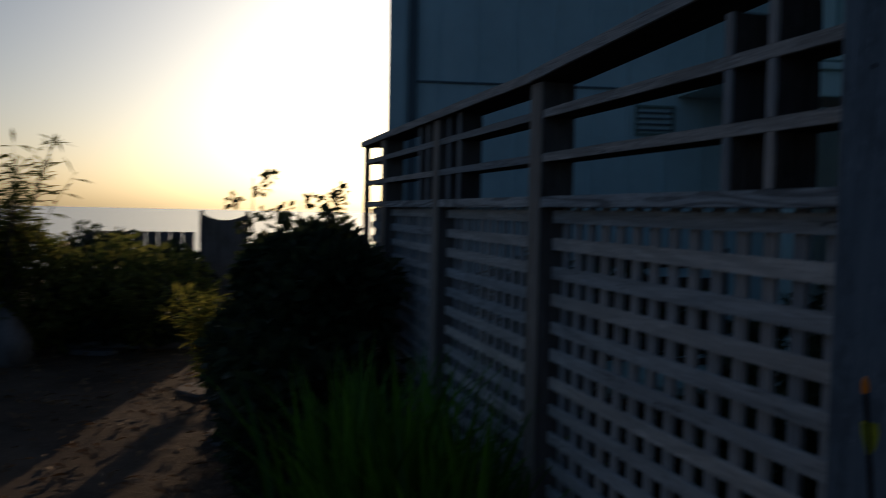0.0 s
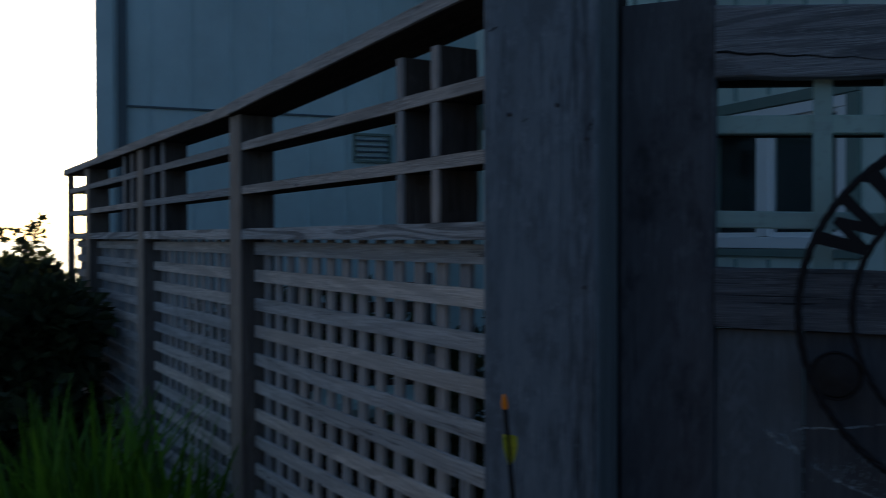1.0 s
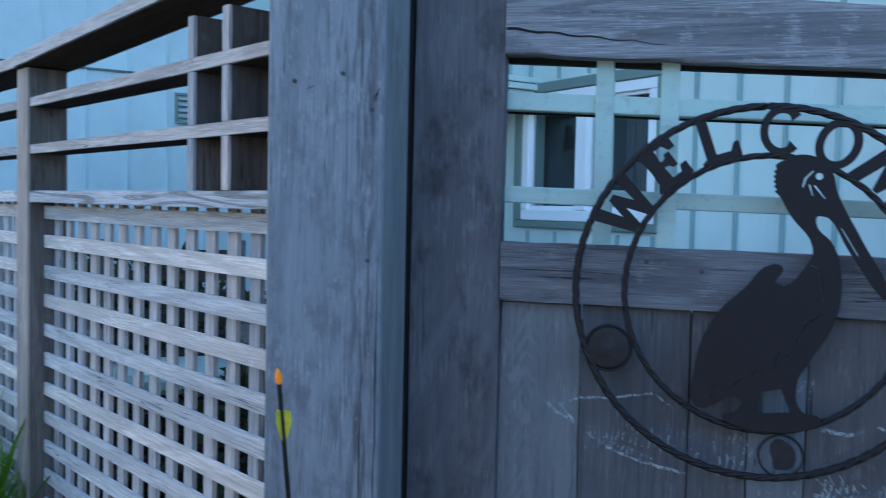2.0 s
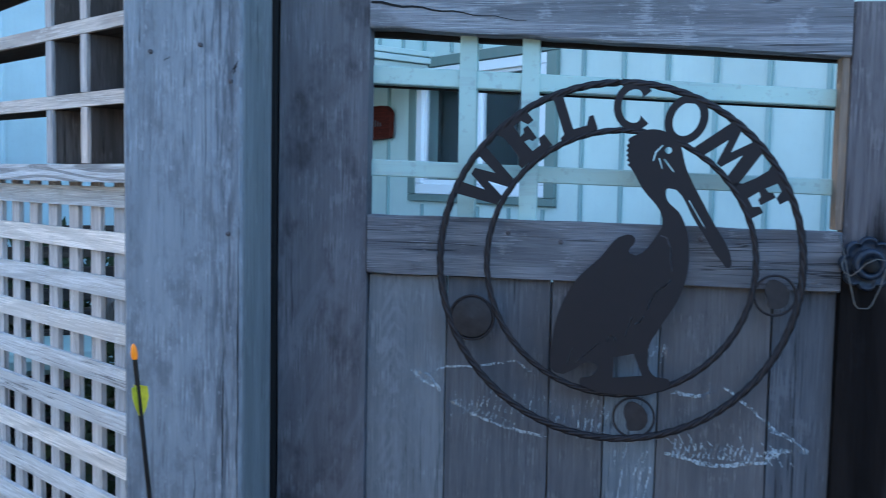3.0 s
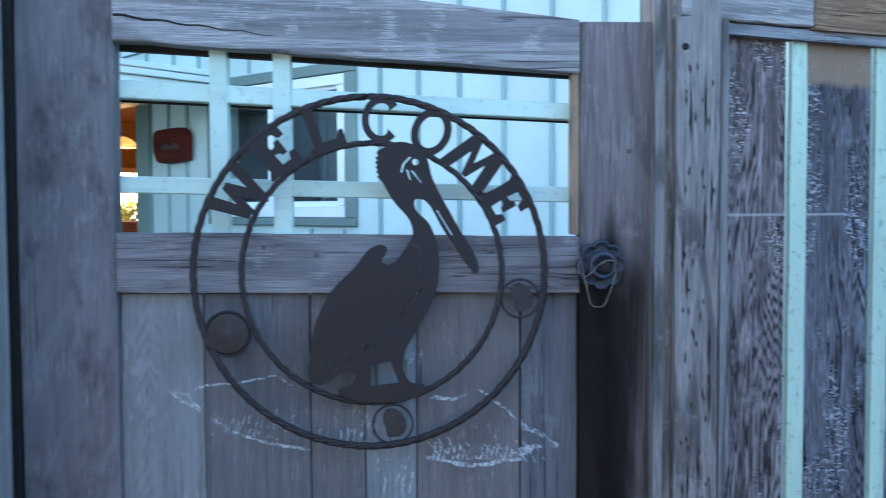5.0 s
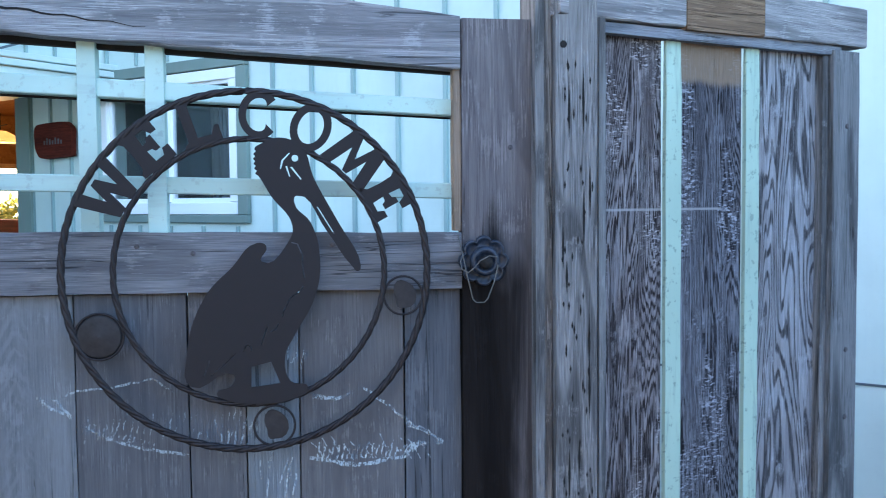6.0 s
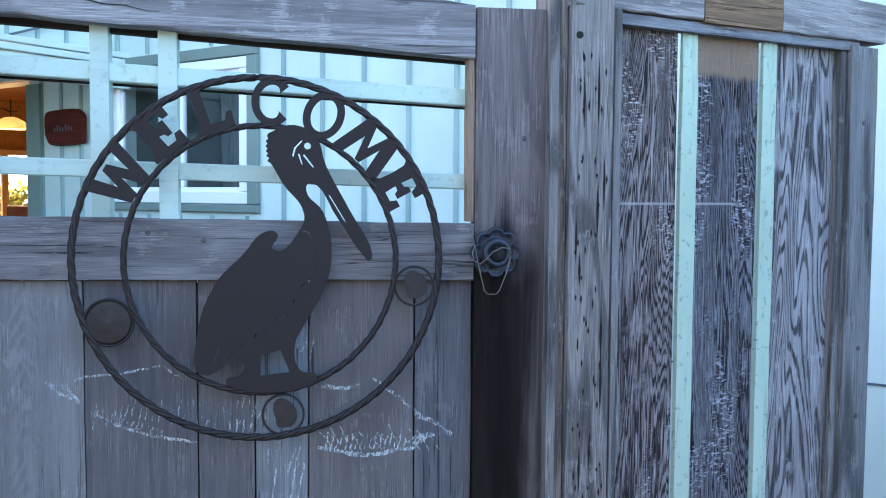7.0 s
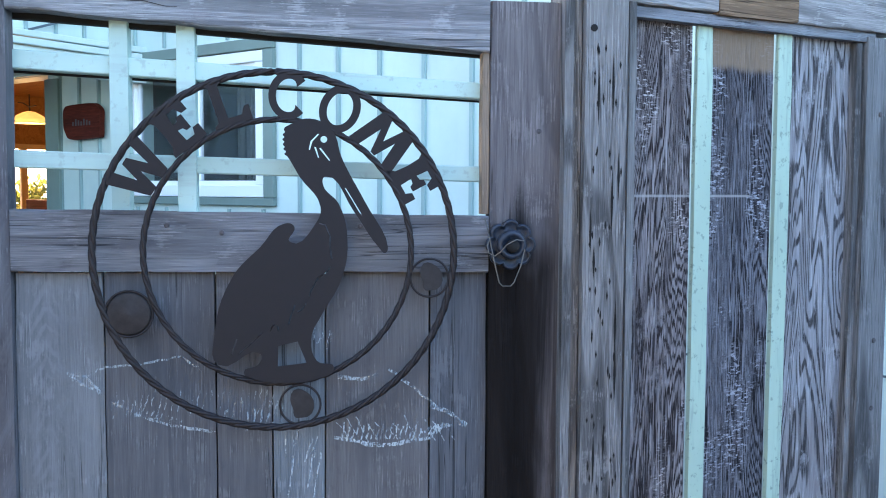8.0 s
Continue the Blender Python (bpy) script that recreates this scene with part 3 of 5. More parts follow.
def lathe_rose(profile, petals, depth, n=64):
    """turned disc facing the path whose rim swells into petals"""
    bm = bmesh.new()
    ringv = []
    for rad, y, d in profile:
        row = []
        for i in range(n):
            q = 2 * math.pi * i / n
            r = rad + d * depth * (abs(math.cos(petals * q / 2)) ** 0.6 - 0.6)
            row.append(bm.verts.new((kx + r * math.cos(q), y, kz + r * math.sin(q))))
        ringv.append(row)
    for r, t in zip(ringv, ringv[1:]):
        for i in range(n):
            bm.faces.new((r[i], r[(i + 1) % n], t[(i + 1) % n], t[i]))
    bm.faces.new(ringv[0])
    bm.faces.new(ringv[-1])
    return bm


knob = part("latch_knob", lathe_rose([(0.030, -0.001, 0), (0.038, -0.010, 1), (0.041, -0.018, 1), (0.041, -0.026, 1), (0.038, -0.030, 1), (0.035, -0.027, 1), (0.028, -0.024, 0.5), (0.021, -0.027, 0.2), (0.017, -0.027, 0)], 8, 0.008), KNOB, gate, "petalled blue-grey enamelled latch knob", smooth=True)
part("collar", lathe_rose([(0.024, -0.025, 0), (0.026, -0.032, 0), (0.025, -0.040, 0), (0.021, -0.044, 0), (0.016, -0.042, 0), (0.013, -0.036, 0)], 8, 0.0), KNOB, knob, smooth=True)
part("hub", disc(kx + 0.001, kz - 0.002, -0.047, -0.030, 0.012, 18, 0.004), CHAR, knob, "black round hub", smooth=True)
pts = [(kx - 0.042, -0.006, kz + 0.045), (kx - 0.038, -0.030, kz + 0.012), (kx - 0.033, -0.046, kz - 0.026), (kx - 0.024, -0.048, kz - 0.064), (kx - 0.018, -0.048, kz - 0.070), (kx - 0.004, -0.048, kz - 0.070), (kx + 0.002, -0.048, kz - 0.064), (kx + 0.014, -0.048, kz - 0.034), (kx + 0.021, -0.046, kz - 0.006)]
part("wire_loop", tube(pts, 0.0011, 6), WIRE, knob, "thin grey wire loop")
pts = [(kx - 0.038, -0.034, kz + 0.010), (kx - 0.044, -0.040, kz - 0.001), (kx - 0.042, -0.046, kz - 0.013), (kx - 0.032, -0.050, kz - 0.018), (kx - 0.022, -0.052, kz - 0.010), (kx - 0.012, -0.054, kz + 0.002), (kx + 0.004, -0.054, kz + 0.010), (kx + 0.018, -0.052, kz + 0.008)]
part("wire_hook", tube(pts, 0.0011, 6), WIRE, knob, "bent grey wire round the hub")


# chalk lines on the boards
def stroke(bm, pts, w, y=0.0105, jag=0.0015):
    path = []
    for (a, c) in zip(pts, pts[1:]):
        for k in range(6):
            t = k / 6
            path.append(Vector((a[0] + (c[0] - a[0]) * t, 0, a[1] + (c[1] - a[1]) * t)))
    path.append(Vector((pts[-1][0], 0, pts[-1][1])))
    left, right = [], []
    for i, p in enumerate(path):
        q = path[min(i + 1, len(path) - 1)] - path[max(i - 1, 0)]
        nrm = Vector((-q.z, 0, q.x)).normalized()
        c = p + nrm * random.uniform(-jag, jag)
        h = w * 0.95 * random.uniform(0.6, 1.2)
        left.append(bm.verts.new((0.434 + (c + nrm * h).x, y, 1.429 + (c + nrm * h).z)))
        right.append(bm.verts.new((0.434 + (c - nrm * h).x, y, 1.429 + (c - nrm * h).z)))
    for i in range(len(path) - 1):
        bm.faces.new((left[i], left[i + 1], right[i + 1], right[i]))


bm = bmesh.new()
stroke(bm, [(-0.352, -0.205), (-0.318, -0.214), (-0.296, -0.244)], 0.003)
stroke(bm, [(-0.352, -0.205), (-0.330, -0.225), (-0.296, -0.24)], 0.003)
stroke(bm, [(-0.33, -0.222), (-0.30, -0.2), (-0.288, -0.198), (-0.233, -0.195), (-0.165, -0.18), (-0.13, -0.205)], 0.002)
stroke(bm, [(-0.284, -0.254), (-0.24, -0.28), (-0.197, -0.296), (-0.108, -0.316)], 0.0025)
stroke(bm, [(0.096, -0.331), (0.182, -0.348), (0.263, -0.336), (0.29, -0.315)], 0.004)
stroke(bm, [(0.331, -0.315), (0.263, -0.268), (0.192, -0.21)], 0.003)
stroke(bm, [(0.331, -0.315), (0.29, -0.313), (0.262, -0.322)], 0.004)
stroke(bm, [(0.331, -0.315), (0.30, -0.29), (0.266, -0.278)], 0.004)
stroke(bm, [(0.192, -0.21), (0.15, -0.228), (0.102, -0.222)], 0.004)
for i in range(15):
    x = -0.275 + i * 0.008
    stroke(bm, [(x, -0.25 - 0.003 * i), (x - 0.006, -0.272 - 0.002 * i)], 0.0012)
for i in range(26):
    x = -0.27 + i * 0.0105
    stroke(bm, [(x, -0.235 - random.uniform(0, 0.02)), (x - 0.007, -0.262 - random.uniform(0, 0.03))], 0.0008)
for i in range(12):
    x = 0.10 + i * 0.017
    stroke(bm, [(x, -0.292 - random.uniform(0, 0.02)), (x + 0.022, -0.330 - random.uniform(0, 0.012))], 0.0008)
for i in range(9):
    x = -0.085 + i * 0.012
    stroke(bm, [(x, -0.262), (x - 0.008, -0.292 - random.uniform(0, 0.03))], 0.0018)
for i in range(20):
    x = 0.115 + i * 0.0085
    stroke(bm, [(x, -0.30 - random.uniform(0, 0.02)), (x - 0.006, -0.336)], 0.0016)
for i in range(8):
    x = 0.004 + i * 0.009
    stroke(bm, [(x + random.uniform(0.0, 0.02), -0.30 - random.uniform(0, 0.06)), (x + random.uniform(-0.01, 0.01), -0.36 - random.uniform(0, 0.09))], 0.0014)
for i in range(6):
    x = 0.062 + i * 0.007
    stroke(bm, [(x + random.uniform(0, 0.014), -0.12 - random.uniform(0, 0.03)), (x - random.uniform(0, 0.006), -0.15 - random.uniform(0, 0.03))], 0.0012)
part("chalk_drawing", bm, CHALK, gate, "faint white chalk fish scribbled on the boards")

# ---- welcome sign on the gate ----
sign = thing("welcome_sign", pose(0.4370, -0.032, 1.4295, 0, 0, 1.1), "round dark steel welcome sign with bird silhouette on a gate", "sign")


def rope_ring(name, R, strands, rad, lay, turns, dx=0.0, dz=0.0):
    """a ring of rods twisted round one another"""
    n = 220
    first = None
    for k in range(strands):
        pts = []
        for i in range(n):
            q = 2 * math.pi * i / n
            w = q * turns + 2 * math.pi * k / strands
            r = R + lay * math.cos(w)
            pts.append((dx + r * math.sin(q), lay * math.sin(w), dz + r * math.cos(q)))
        ob = part("strand" if first else name, tube(pts, rad, 7, closed=True), ROD, first or sign, "" if first else "twisted dark steel rod ring", smooth=True)
        first = first or ob


rope_ring("outer_ring", 0.2982, 3, 0.0040, 0.0027, 24)
rope_ring("inner_ring", 0.2212, 3, 0.0034, 0.0023, 18, 0.003, -0.001)


def plate_letter(outline, angle, curves=(), thick=0.003, height=0.0765, rc=0.2605):
    """a cut steel letter: a flat outline in letter units, z up, or thick arcs"""
    bm = bmesh.new()
    if outline:
        f = [bm.verts.new((x * height, -thick / 2, z * height)) for x, z in outline]
        g = [bm.verts.new((x * height, thick / 2, z * height)) for x, z in outline]
        bm.faces.new(f)
        bm.faces.new(g[::-1])
        for i in range(len(f)):
            bm.faces.new((f[i], g[i], g[(i + 1) % len(f)], f[(i + 1) % len(f)]))
        bm.normal_update()
        bmesh.ops.triangulate(bm, faces=[p for p in bm.faces if len(p.verts) > 4])
    for ra, rb, q0, q1, wide, tip in curves:
        m = 36
        rings = []
        for i in range(m + 1):
            q = math.radians(q0 + (q1 - q0) * i / m)
            end = max(0.0, 1 - min(i, m - i) / 5)
            w = wide + tip * end * end
            rings.append([bm.verts.new(((ra - t * w) * math.cos(q) * height, y, (rb - t * w) * math.sin(q) * height)) for t, y in ((0, -thick / 2), (1, -thick / 2), (1, thick / 2), (0, thick / 2))])
        for r, t in zip(rings, rings[1:]):
            for j in range(4):
                bm.faces.new((r[j], r[(j + 1) % 4], t[(j + 1) % 4], t[j]))
        if abs(q1 - q0) < 359:
            bm.faces.new(rings[0])
            bm.faces.new(rings[-1][::-1])
    q = math.radians(angle)
    ob = part("letter", bm, IRON, sign)
    ob.matrix_basis = Matrix.Translation((rc * math.sin(q), -0.003, rc * math.cos(q))) @ Matrix.Rotation(q, 4, "Y")
    return ob


W_ = [(-0.64, 0.5), (-0.34, 0.5), (-0.20, -0.10), (-0.07, 0.34), (0.09, 0.34), (0.23, -0.10), (0.38, 0.5), (0.64, 0.5), (0.34, -0.5), (0.12, -0.5), (0.0, -0.06), (-0.12, -0.5), (-0.34, -0.5)]
E_ = [(-0.42, -0.5), (0.42, -0.5), (0.42, -0.20), (0.27, -0.20), (0.21, -0.34), (0.0, -0.34), (-0.02, -0.07), (0.09, -0.09), (0.13, -0.17), (0.25, -0.17), (0.25, 0.17), (0.13, 0.17), (0.09, 0.09), (-0.02, 0.07), (0.0, 0.34), (0.19, 0.34), (0.27, 0.18), (0.42, 0.18), (0.42, 0.5), (-0.42, 0.5), (-0.42, 0.42), (-0.33, 0.30), (-0.31, 0.0), (-0.33, -0.30), (-0.42, -0.42)]
L_ = [(-0.38, 0.5), (0.04, 0.5), (0.04, 0.45), (-0.06, 0.38), (-0.06, -0.34), (0.24, -0.35), (0.34, -0.18), (0.44, -0.18), (0.44, -0.5), (-0.38, -0.5), (-0.38, -0.45), (-0.28, -0.38), (-0.28, 0.38), (-0.38, 0.45)]
M_ = [(-0.62, -0.5), (-0.36, -0.5), (-0.22, 0.10), (-0.05, -0.42), (0.07, -0.42), (0.22, 0.08), (0.32, -0.5), (0.60, -0.5), (0.46, 0.5), (0.20, 0.5), (0.0, -0.06), (-0.20, 0.5), (-0.42, 0.5)]
plate_letter(W_, -58.8)
plate_letter(E_, -38.4)
plate_letter(L_, -18.6)
plate_letter(None, 4.3, [(0.44, 0.52, 42, 318, 0.16, 0.08)])
plate_letter(None, 23.4, [(0.44, 0.54, 0, 360, 0.17, 0.0)])
plate_letter(M_, 43.4)
plate_letter(E_, 61.4)


def bird_plate():
    """plain cut-steel silhouette: a filled smooth outline with an eye hole and a leg gap"""
    cu = bpy.data.curves.new("bird_plate", "CURVE")
    cu.dimensions, cu.fill_mode, cu.extrude, cu.resolution_u = "2D", "BOTH", 0.0015, 5
    head_bill = [(0.052, 0.222), (0.087, 0.204), (0.104, 0.157), (0.141, 0.087), (0.181, 0.009), (0.177, -0.002), (0.166, 0.007), (0.125, 0.066), (0.076, 0.126)]
    breast = [(0.072, 0.114), (0.099, 0.08), (0.113, 0.019), (0.104, -0.043), (0.067, -0.111), (0.053, -0.14), (0.061, -0.185), (0.09, -0.197)]
    base = [(0.061, -0.216), (0.013, -0.221), (-0.043, -0.213), (-0.06, -0.201), (-0.037, -0.19), (-0.032, -0.171)]
    back = [(-0.101, -0.188), (-0.107, -0.136), (-0.077, -0.041), (-0.032, 0.008), (0.01, 0.048), (0.025, 0.042), (0.017, 0.017), (0.062, 0.051), (0.068, 0.076), (0.034, 0.125), (0.0135, 0.159), (0.009, 0.163), (0.0115, 0.167), (0.0075, 0.171), (0.0095, 0.175), (0.0065, 0.179), (0.009, 0.183), (0.006, 0.187), (0.009, 0.191), (0.0065, 0.195), (0.010, 0.199), (0.0085, 0.204), (0.017, 0.211)]
    leg_gap = [(-0.003, -0.158), (0.029, -0.151), (0.044, -0.188), (-0.004, -0.193)]
    eye = [(0.074 + 0.0055 * math.cos(q), 0.188 + 0.0055 * math.sin(q)) for q in [k * math.pi / 3 for k in range(6)]]
    slit = [(0.058, 0.175), (0.064, 0.158), (0.066, 0.157), (0.061, 0.175)]
    slit2 = [(0.066, 0.173), (0.083, 0.152), (0.084, 0.154), (0.069, 0.174)]
    slit3 = [(0.1085, 0.107), (0.1362, 0.061), (0.1376, 0.062), (0.1105, 0.107)]

    def cut(pts, w=0.0011):
        out, ret = [], []
        for k, (x, z) in enumerate(pts):
            q = pts[min(k + 1, len(pts) - 1)]
            r = pts[max(k - 1, 0)]
            dx, dz = q[0] - r[0], q[1] - r[1]
            n = math.hypot(dx, dz)
            out.append((x - dz / n * w, z + dx / n * w))
            ret.append((x + dz / n * w, z - dx / n * w))
        return out + ret[::-1]

    wing_a = cut([(0.066, 0.048), (0.076, 0.045), (0.084, 0.026), (0.0835, 0.010), (0.0865, -0.012)])
    wing_b = cut([(0.085, -0.025), (0.076, -0.036), (0.063, -0.044), (0.056, -0.058), (0.051, -0.066), (0.049, -0.076)])
    wing_c = cut([(0.043, -0.087), (0.037, -0.097), (0.029, -0.101)])
    wing_d = cut([(-0.030, -0.136), (-0.047, -0.152), (-0.068, -0.170)])
    wing_e = cut([(-0.071, -0.145), (-0.080, -0.171)])
    wing_f = cut([(0.025, -0.089), (0.018, -0.108), (0.014, -0.122)])
    wing_g = cut([(-0.016, -0.132), (-0.010, -0.121), (-0.003, -0.126), (-0.003, -0.132)])
    brow = [(0.049, 0.171), (0.052, 0.185), (0.064, 0.197), (0.066, 0.196), (0.055, 0.184), (0.051, 0.170)]
    for pts, sharp in ((head_bill + breast + base + back, False), (leg_gap, True), (eye, False), (slit, True), (slit2, True), (slit3, True), (brow, True), (wing_a, True), (wing_b, True), (wing_c, True), (wing_d, True), (wing_e, True), (wing_f, True), (wing_g, True)):
        sp = cu.splines.new("BEZIER")
        sp.bezier_points.add(len(pts) - 1)
        sp.use_cyclic_u = True
        for bpnt, (x, z) in zip(sp.bezier_points, pts):
            bpnt.co = (x, z, 0)
            bpnt.handle_left_type = bpnt.handle_right_type = "VECTOR" if sharp else "AUTO"
    tmp = bpy.data.objects.new("tmp_curve", cu)
    scene.collection.objects.link(tmp)
    dg = bpy.context.evaluated_depsgraph_get()
    me = bpy.data.meshes.new_from_object(tmp.evaluated_get(dg))
    bpy.data.objects.remove(tmp)
    me.transform(Matrix.Rotation(radians(90), 4, "X"))
    me.name = "bird_plate"
    me.materials.clear()
    me.materials.append(IRON)
    ob = new("bird_plate", me)
    ob.parent = sign
    ob.location = (0.0024, -0.006, 0)
    tagged(ob, "plain dark steel bird silhouette")


bird_plate()


def medallion(x, z, r, full):
    md = part("medallion", tube([(x + r * math.cos(q), 0, z + r * math.sin(q)) for q in [2 * math.pi * i / 30 for i in range(30)]], 0.0022, 6, closed=True), ROD, sign, "small round steel shell medallion", smooth=True)
    if full > 0.9:
        part("shell", disc(x, z, -0.003, 0.002, r * 0.98, 26, 0.006), SHELL, md, "mottled bronze disc")
    else:
        bm = bmesh.new()
        n = 20
        front, rear = [], []
        for i in range(n):
            q = 2 * math.pi * i / n
            rr = r * (0.74 + 0.34 * math.cos(q - 0.7) + 0.1 * math.cos(3 * q))
            front.append(bm.verts.new((x - r * 0.1 + rr * math.cos(q) * 0.72, -0.002, z - r * 0.15 + rr * math.sin(q))))
            rear.append(bm.verts.new((x - r * 0.1 + rr * math.cos(q) * 0.72, 0.001, z - r * 0.15 + rr * math.sin(q))))
        bm.faces.new(front)
        bm.faces.new(rear[::-1])
        for i in range(n):
            bm.faces.new((front[i], rear[i], rear[(i + 1) % n], front[(i + 1) % n]))
        part("shell", bm, SHELL, md, "dark shell shape")


medallion(-0.242, -0.101, 0.038, 1.0)
medallion(0.256, -0.046, 0.033, 0.7)
medallion(0.0355, -0.2605, 0.034, 0.6)

# ---- hinge post ----
A, B, C, D = (-0.325, -0.255), (-0.140, -0.238), (-0.148, -0.078), (-0.318, -0.088)
post = thing("gate_post", pose(0, 0, 0), "thick pale grey weathered wooden gate post", "post")


def lined(p, q, k):
    return (p[0] + (q[0] - p[0]) * k, p[1] + (q[1] - p[1]) * k)


core = prism([A, B, lined(B, C, 0.06), lined(A, D, 0.06)], 0.0, 2.25, 0.004)
part("post_face", core, W_POST, post)
part("post_body", prism([lined(A, D, 0.065), lined(B, C, 0.065), C, D], 0.0, 2.24, 0.004), W_SIDE, post, "blue-grey side of the post")
# black board added to paint the shade in the gap beside the gate
part("jamb", box(-0.36, -0.166, 0.0, 0.07, 0.0, 2.2, 0.003), CHAR, post, "black board painting the gap's shade")
for x, z in ((-0.204, 1.759), (-0.158, 1.705), (-0.161, 1.473), (-0.281, 1.748)):
    nail(x, -0.2395 + (x + 0.14) * 0.092, z, post, 0.0036)

def face_crack(s0, s1, z0, z1, wide, seed):
    """dark split that wanders up the face of the post"""
    rnd = random.Random(seed)
    bm = bmesh.new()
    lo, hi = [], []
    n = 14
    for i in range(n + 1):
        k = i / n
        p = lined(A, B, s0 + (s1 - s0) * k + rnd.uniform(-0.006, 0.006))
        w = wide * math.sin(math.pi * (0.06 + 0.88 * k)) * rnd.uniform(0.5, 1.2)
        z = z0 + (z1 - z0) * k
        lo.append(bm.verts.new((p[0] - w, p[1] - 0.0009 - w * 0.092, z)))
        hi.append(bm.verts.new((p[0] + w, p[1] - 0.0009 + w * 0.092, z)))
    for i in range(n):
        bm.faces.new((lo[i], hi[i], hi[i + 1], lo[i + 1]))
    part("split", bm, CHAR, post)


face_crack(0.965, 0.972, 1.02, 1.50, 0.0012, 3)
face_crack(0.93, 0.955, 1.715, 1.735, 0.0016, 4)
face_crack(0.60, 0.602, 0.95, 1.12, 0.0008, 5)
face_crack(0.84, 0.845, 1.05, 1.30, 0.0009, 6)
face_crack(0.345, 0.405, 1.734, 1.741, 0.0016, 7)
face_crack(0.06, 0.13, 1.882, 1.890, 0.0035, 9)
face_crack(0.90, 0.975, 1.716, 1.738, 0.0010, 10)

# ---- latch post and trim ----
lp = thing("gate_post", pose(0.006, 0.022, 0), "pale grey checked wooden post with narrow trim strip", "post")
part("trim_strip", upright(0.9385, 0.952, -0.045, 0.06, 0.0, 2.2, 0.002, 20, 0.0008), W_RPOST, lp)
part("post_body", upright(0.954, 1.028, -0.064, 0.06, 0.0, 2.2, 0.004, 26, 0.001), W_RPOST, lp)
part("stop_strip", upright(0.921, 0.9365, -0.052, 0.055, 0.0, 2.2, 0.002, 16, 0.0006), W_RPOST, lp)
bm = disc(0.968, 1.813, -0.0655, -0.0645, 0.0065, 10)
part("bolt_hole", bm, CHAR, lp)
for i in range(64):
    z = random.uniform(0.95, 1.8)
    x = random.uniform(0.965, 1.02)
    h = random.uniform(0.004, 0.012) if i % 6 else random.uniform(0.03, 0.07)
    bm = bmesh.new()
    w = 0.0018 if i % 6 else 0.0024
    vs = [bm.verts.new(p) for p in ((x, -0.0648, z - h), (x + w, -0.0648, z), (x, -0.0648, z + h), (x - w, -0.0648, z))]
    bm.faces.new(vs)
    part("check_crack", bm, CHAR, lp)

# ---- panel of weathered boards beside the gate ----
panel = thing("board_panel", pose(1.035, -0.004, 0, 0, 0, 22.2), "weathered bold-grained board fence panel with mint battens", "fence panel")
for a, c in ((0.004, 0.191), (0.234, 0.414), (0.455, 0.668)):
    part("board", upright(a, c, 0.018, 0.04, 0.05, 1.865, 0.002, 4, 0.0004), W_PALE if a > 0.45 else W_PANEL, panel, "board with raised dark grain")
for a, c in ((0.194, 0.234), (0.416, 0.456)):
    part("batten", upright(a, c, 0.008, 0.0175, 0.05, 1.856, 0.003, 16, 0.0012), P_MINT, panel, "worn mint painted batten")
part("frame_stile", upright(0.668, 0.758, -0.012, 0.045, 0.05, 1.862, 0.003, 16, 0.001), W_RPOST, panel)
part("edge_strip", upright(-0.006, 0.010, -0.03, 0.045, 0.05, 1.862, 0.002, 12, 0.0008), W_RPOST, panel)
part("inner_strip", upright(0.648, 0.667, 0.0, 0.018, 0.05, 1.85, 0.002, 12, 0.0008), W_RPOST, panel)
part("head_strip", plank(-0.004, 0.70, -0.006, 0.016, (1.842, 1.852), (1.862, 1.872), 0.002, 12, 0.0008), W_GATE_H, panel)
part("head_rail", plank(-0.08, 0.221, -0.016, 0.05, (1.864, 1.868), (1.945, 1.952), 0.003, 8, 0.001), W_GATE_H, panel)
part("head_rail_patch", plank(0.223, 0.440, -0.017, 0.05, (1.864, 1.868), (1.952, 1.955), 0.003, 4, 0.0006), W_NEW, panel, "newer brown wood patch")
part("head_rail", plank(0.442, 0.775, -0.016, 0.05, (1.868, 1.874), (1.953, 1.958), 0.003, 8, 0.001), W_GATE_H, panel)
for x, z in ((0.72, 1.21), (0.715, 1.70), (0.72, 1.06)):
    nail(x, -0.0125, z, panel, 0.006, "knot")

# ---- lattice fence ----
FA = 145.9
fence = thing("lattice_fence", pose(-1.478, 0.613, -0.005, 0, 0, FA), "silvery grey wooden fence with lattice below and open shelves above", "fence")
POSTS = (0.015, 1.245, 2.45)
# light and shade on the posts come from the two wood tones
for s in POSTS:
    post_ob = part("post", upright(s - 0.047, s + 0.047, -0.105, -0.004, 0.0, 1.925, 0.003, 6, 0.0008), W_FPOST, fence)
    part("post_face", upright(s - 0.046, s + 0.046, -0.0035, 0.003, 0.0, 1.925, 0.002, 6, 0.0006), W_LATHB, post_ob, "weathered tan front face in lit tone")
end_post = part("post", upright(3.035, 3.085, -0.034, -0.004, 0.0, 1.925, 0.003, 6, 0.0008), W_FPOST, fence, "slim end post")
part("post_face", upright(3.036, 3.084, -0.0035, 0.003, 0.0, 1.925, 0.002, 6, 0.0006), W_LATHB, end_post, "weathered tan front face in lit tone")
BAYS = ((-1.40, -0.032), (0.062, 1.198), (1.292, 2.403), (2.497, 3.034))


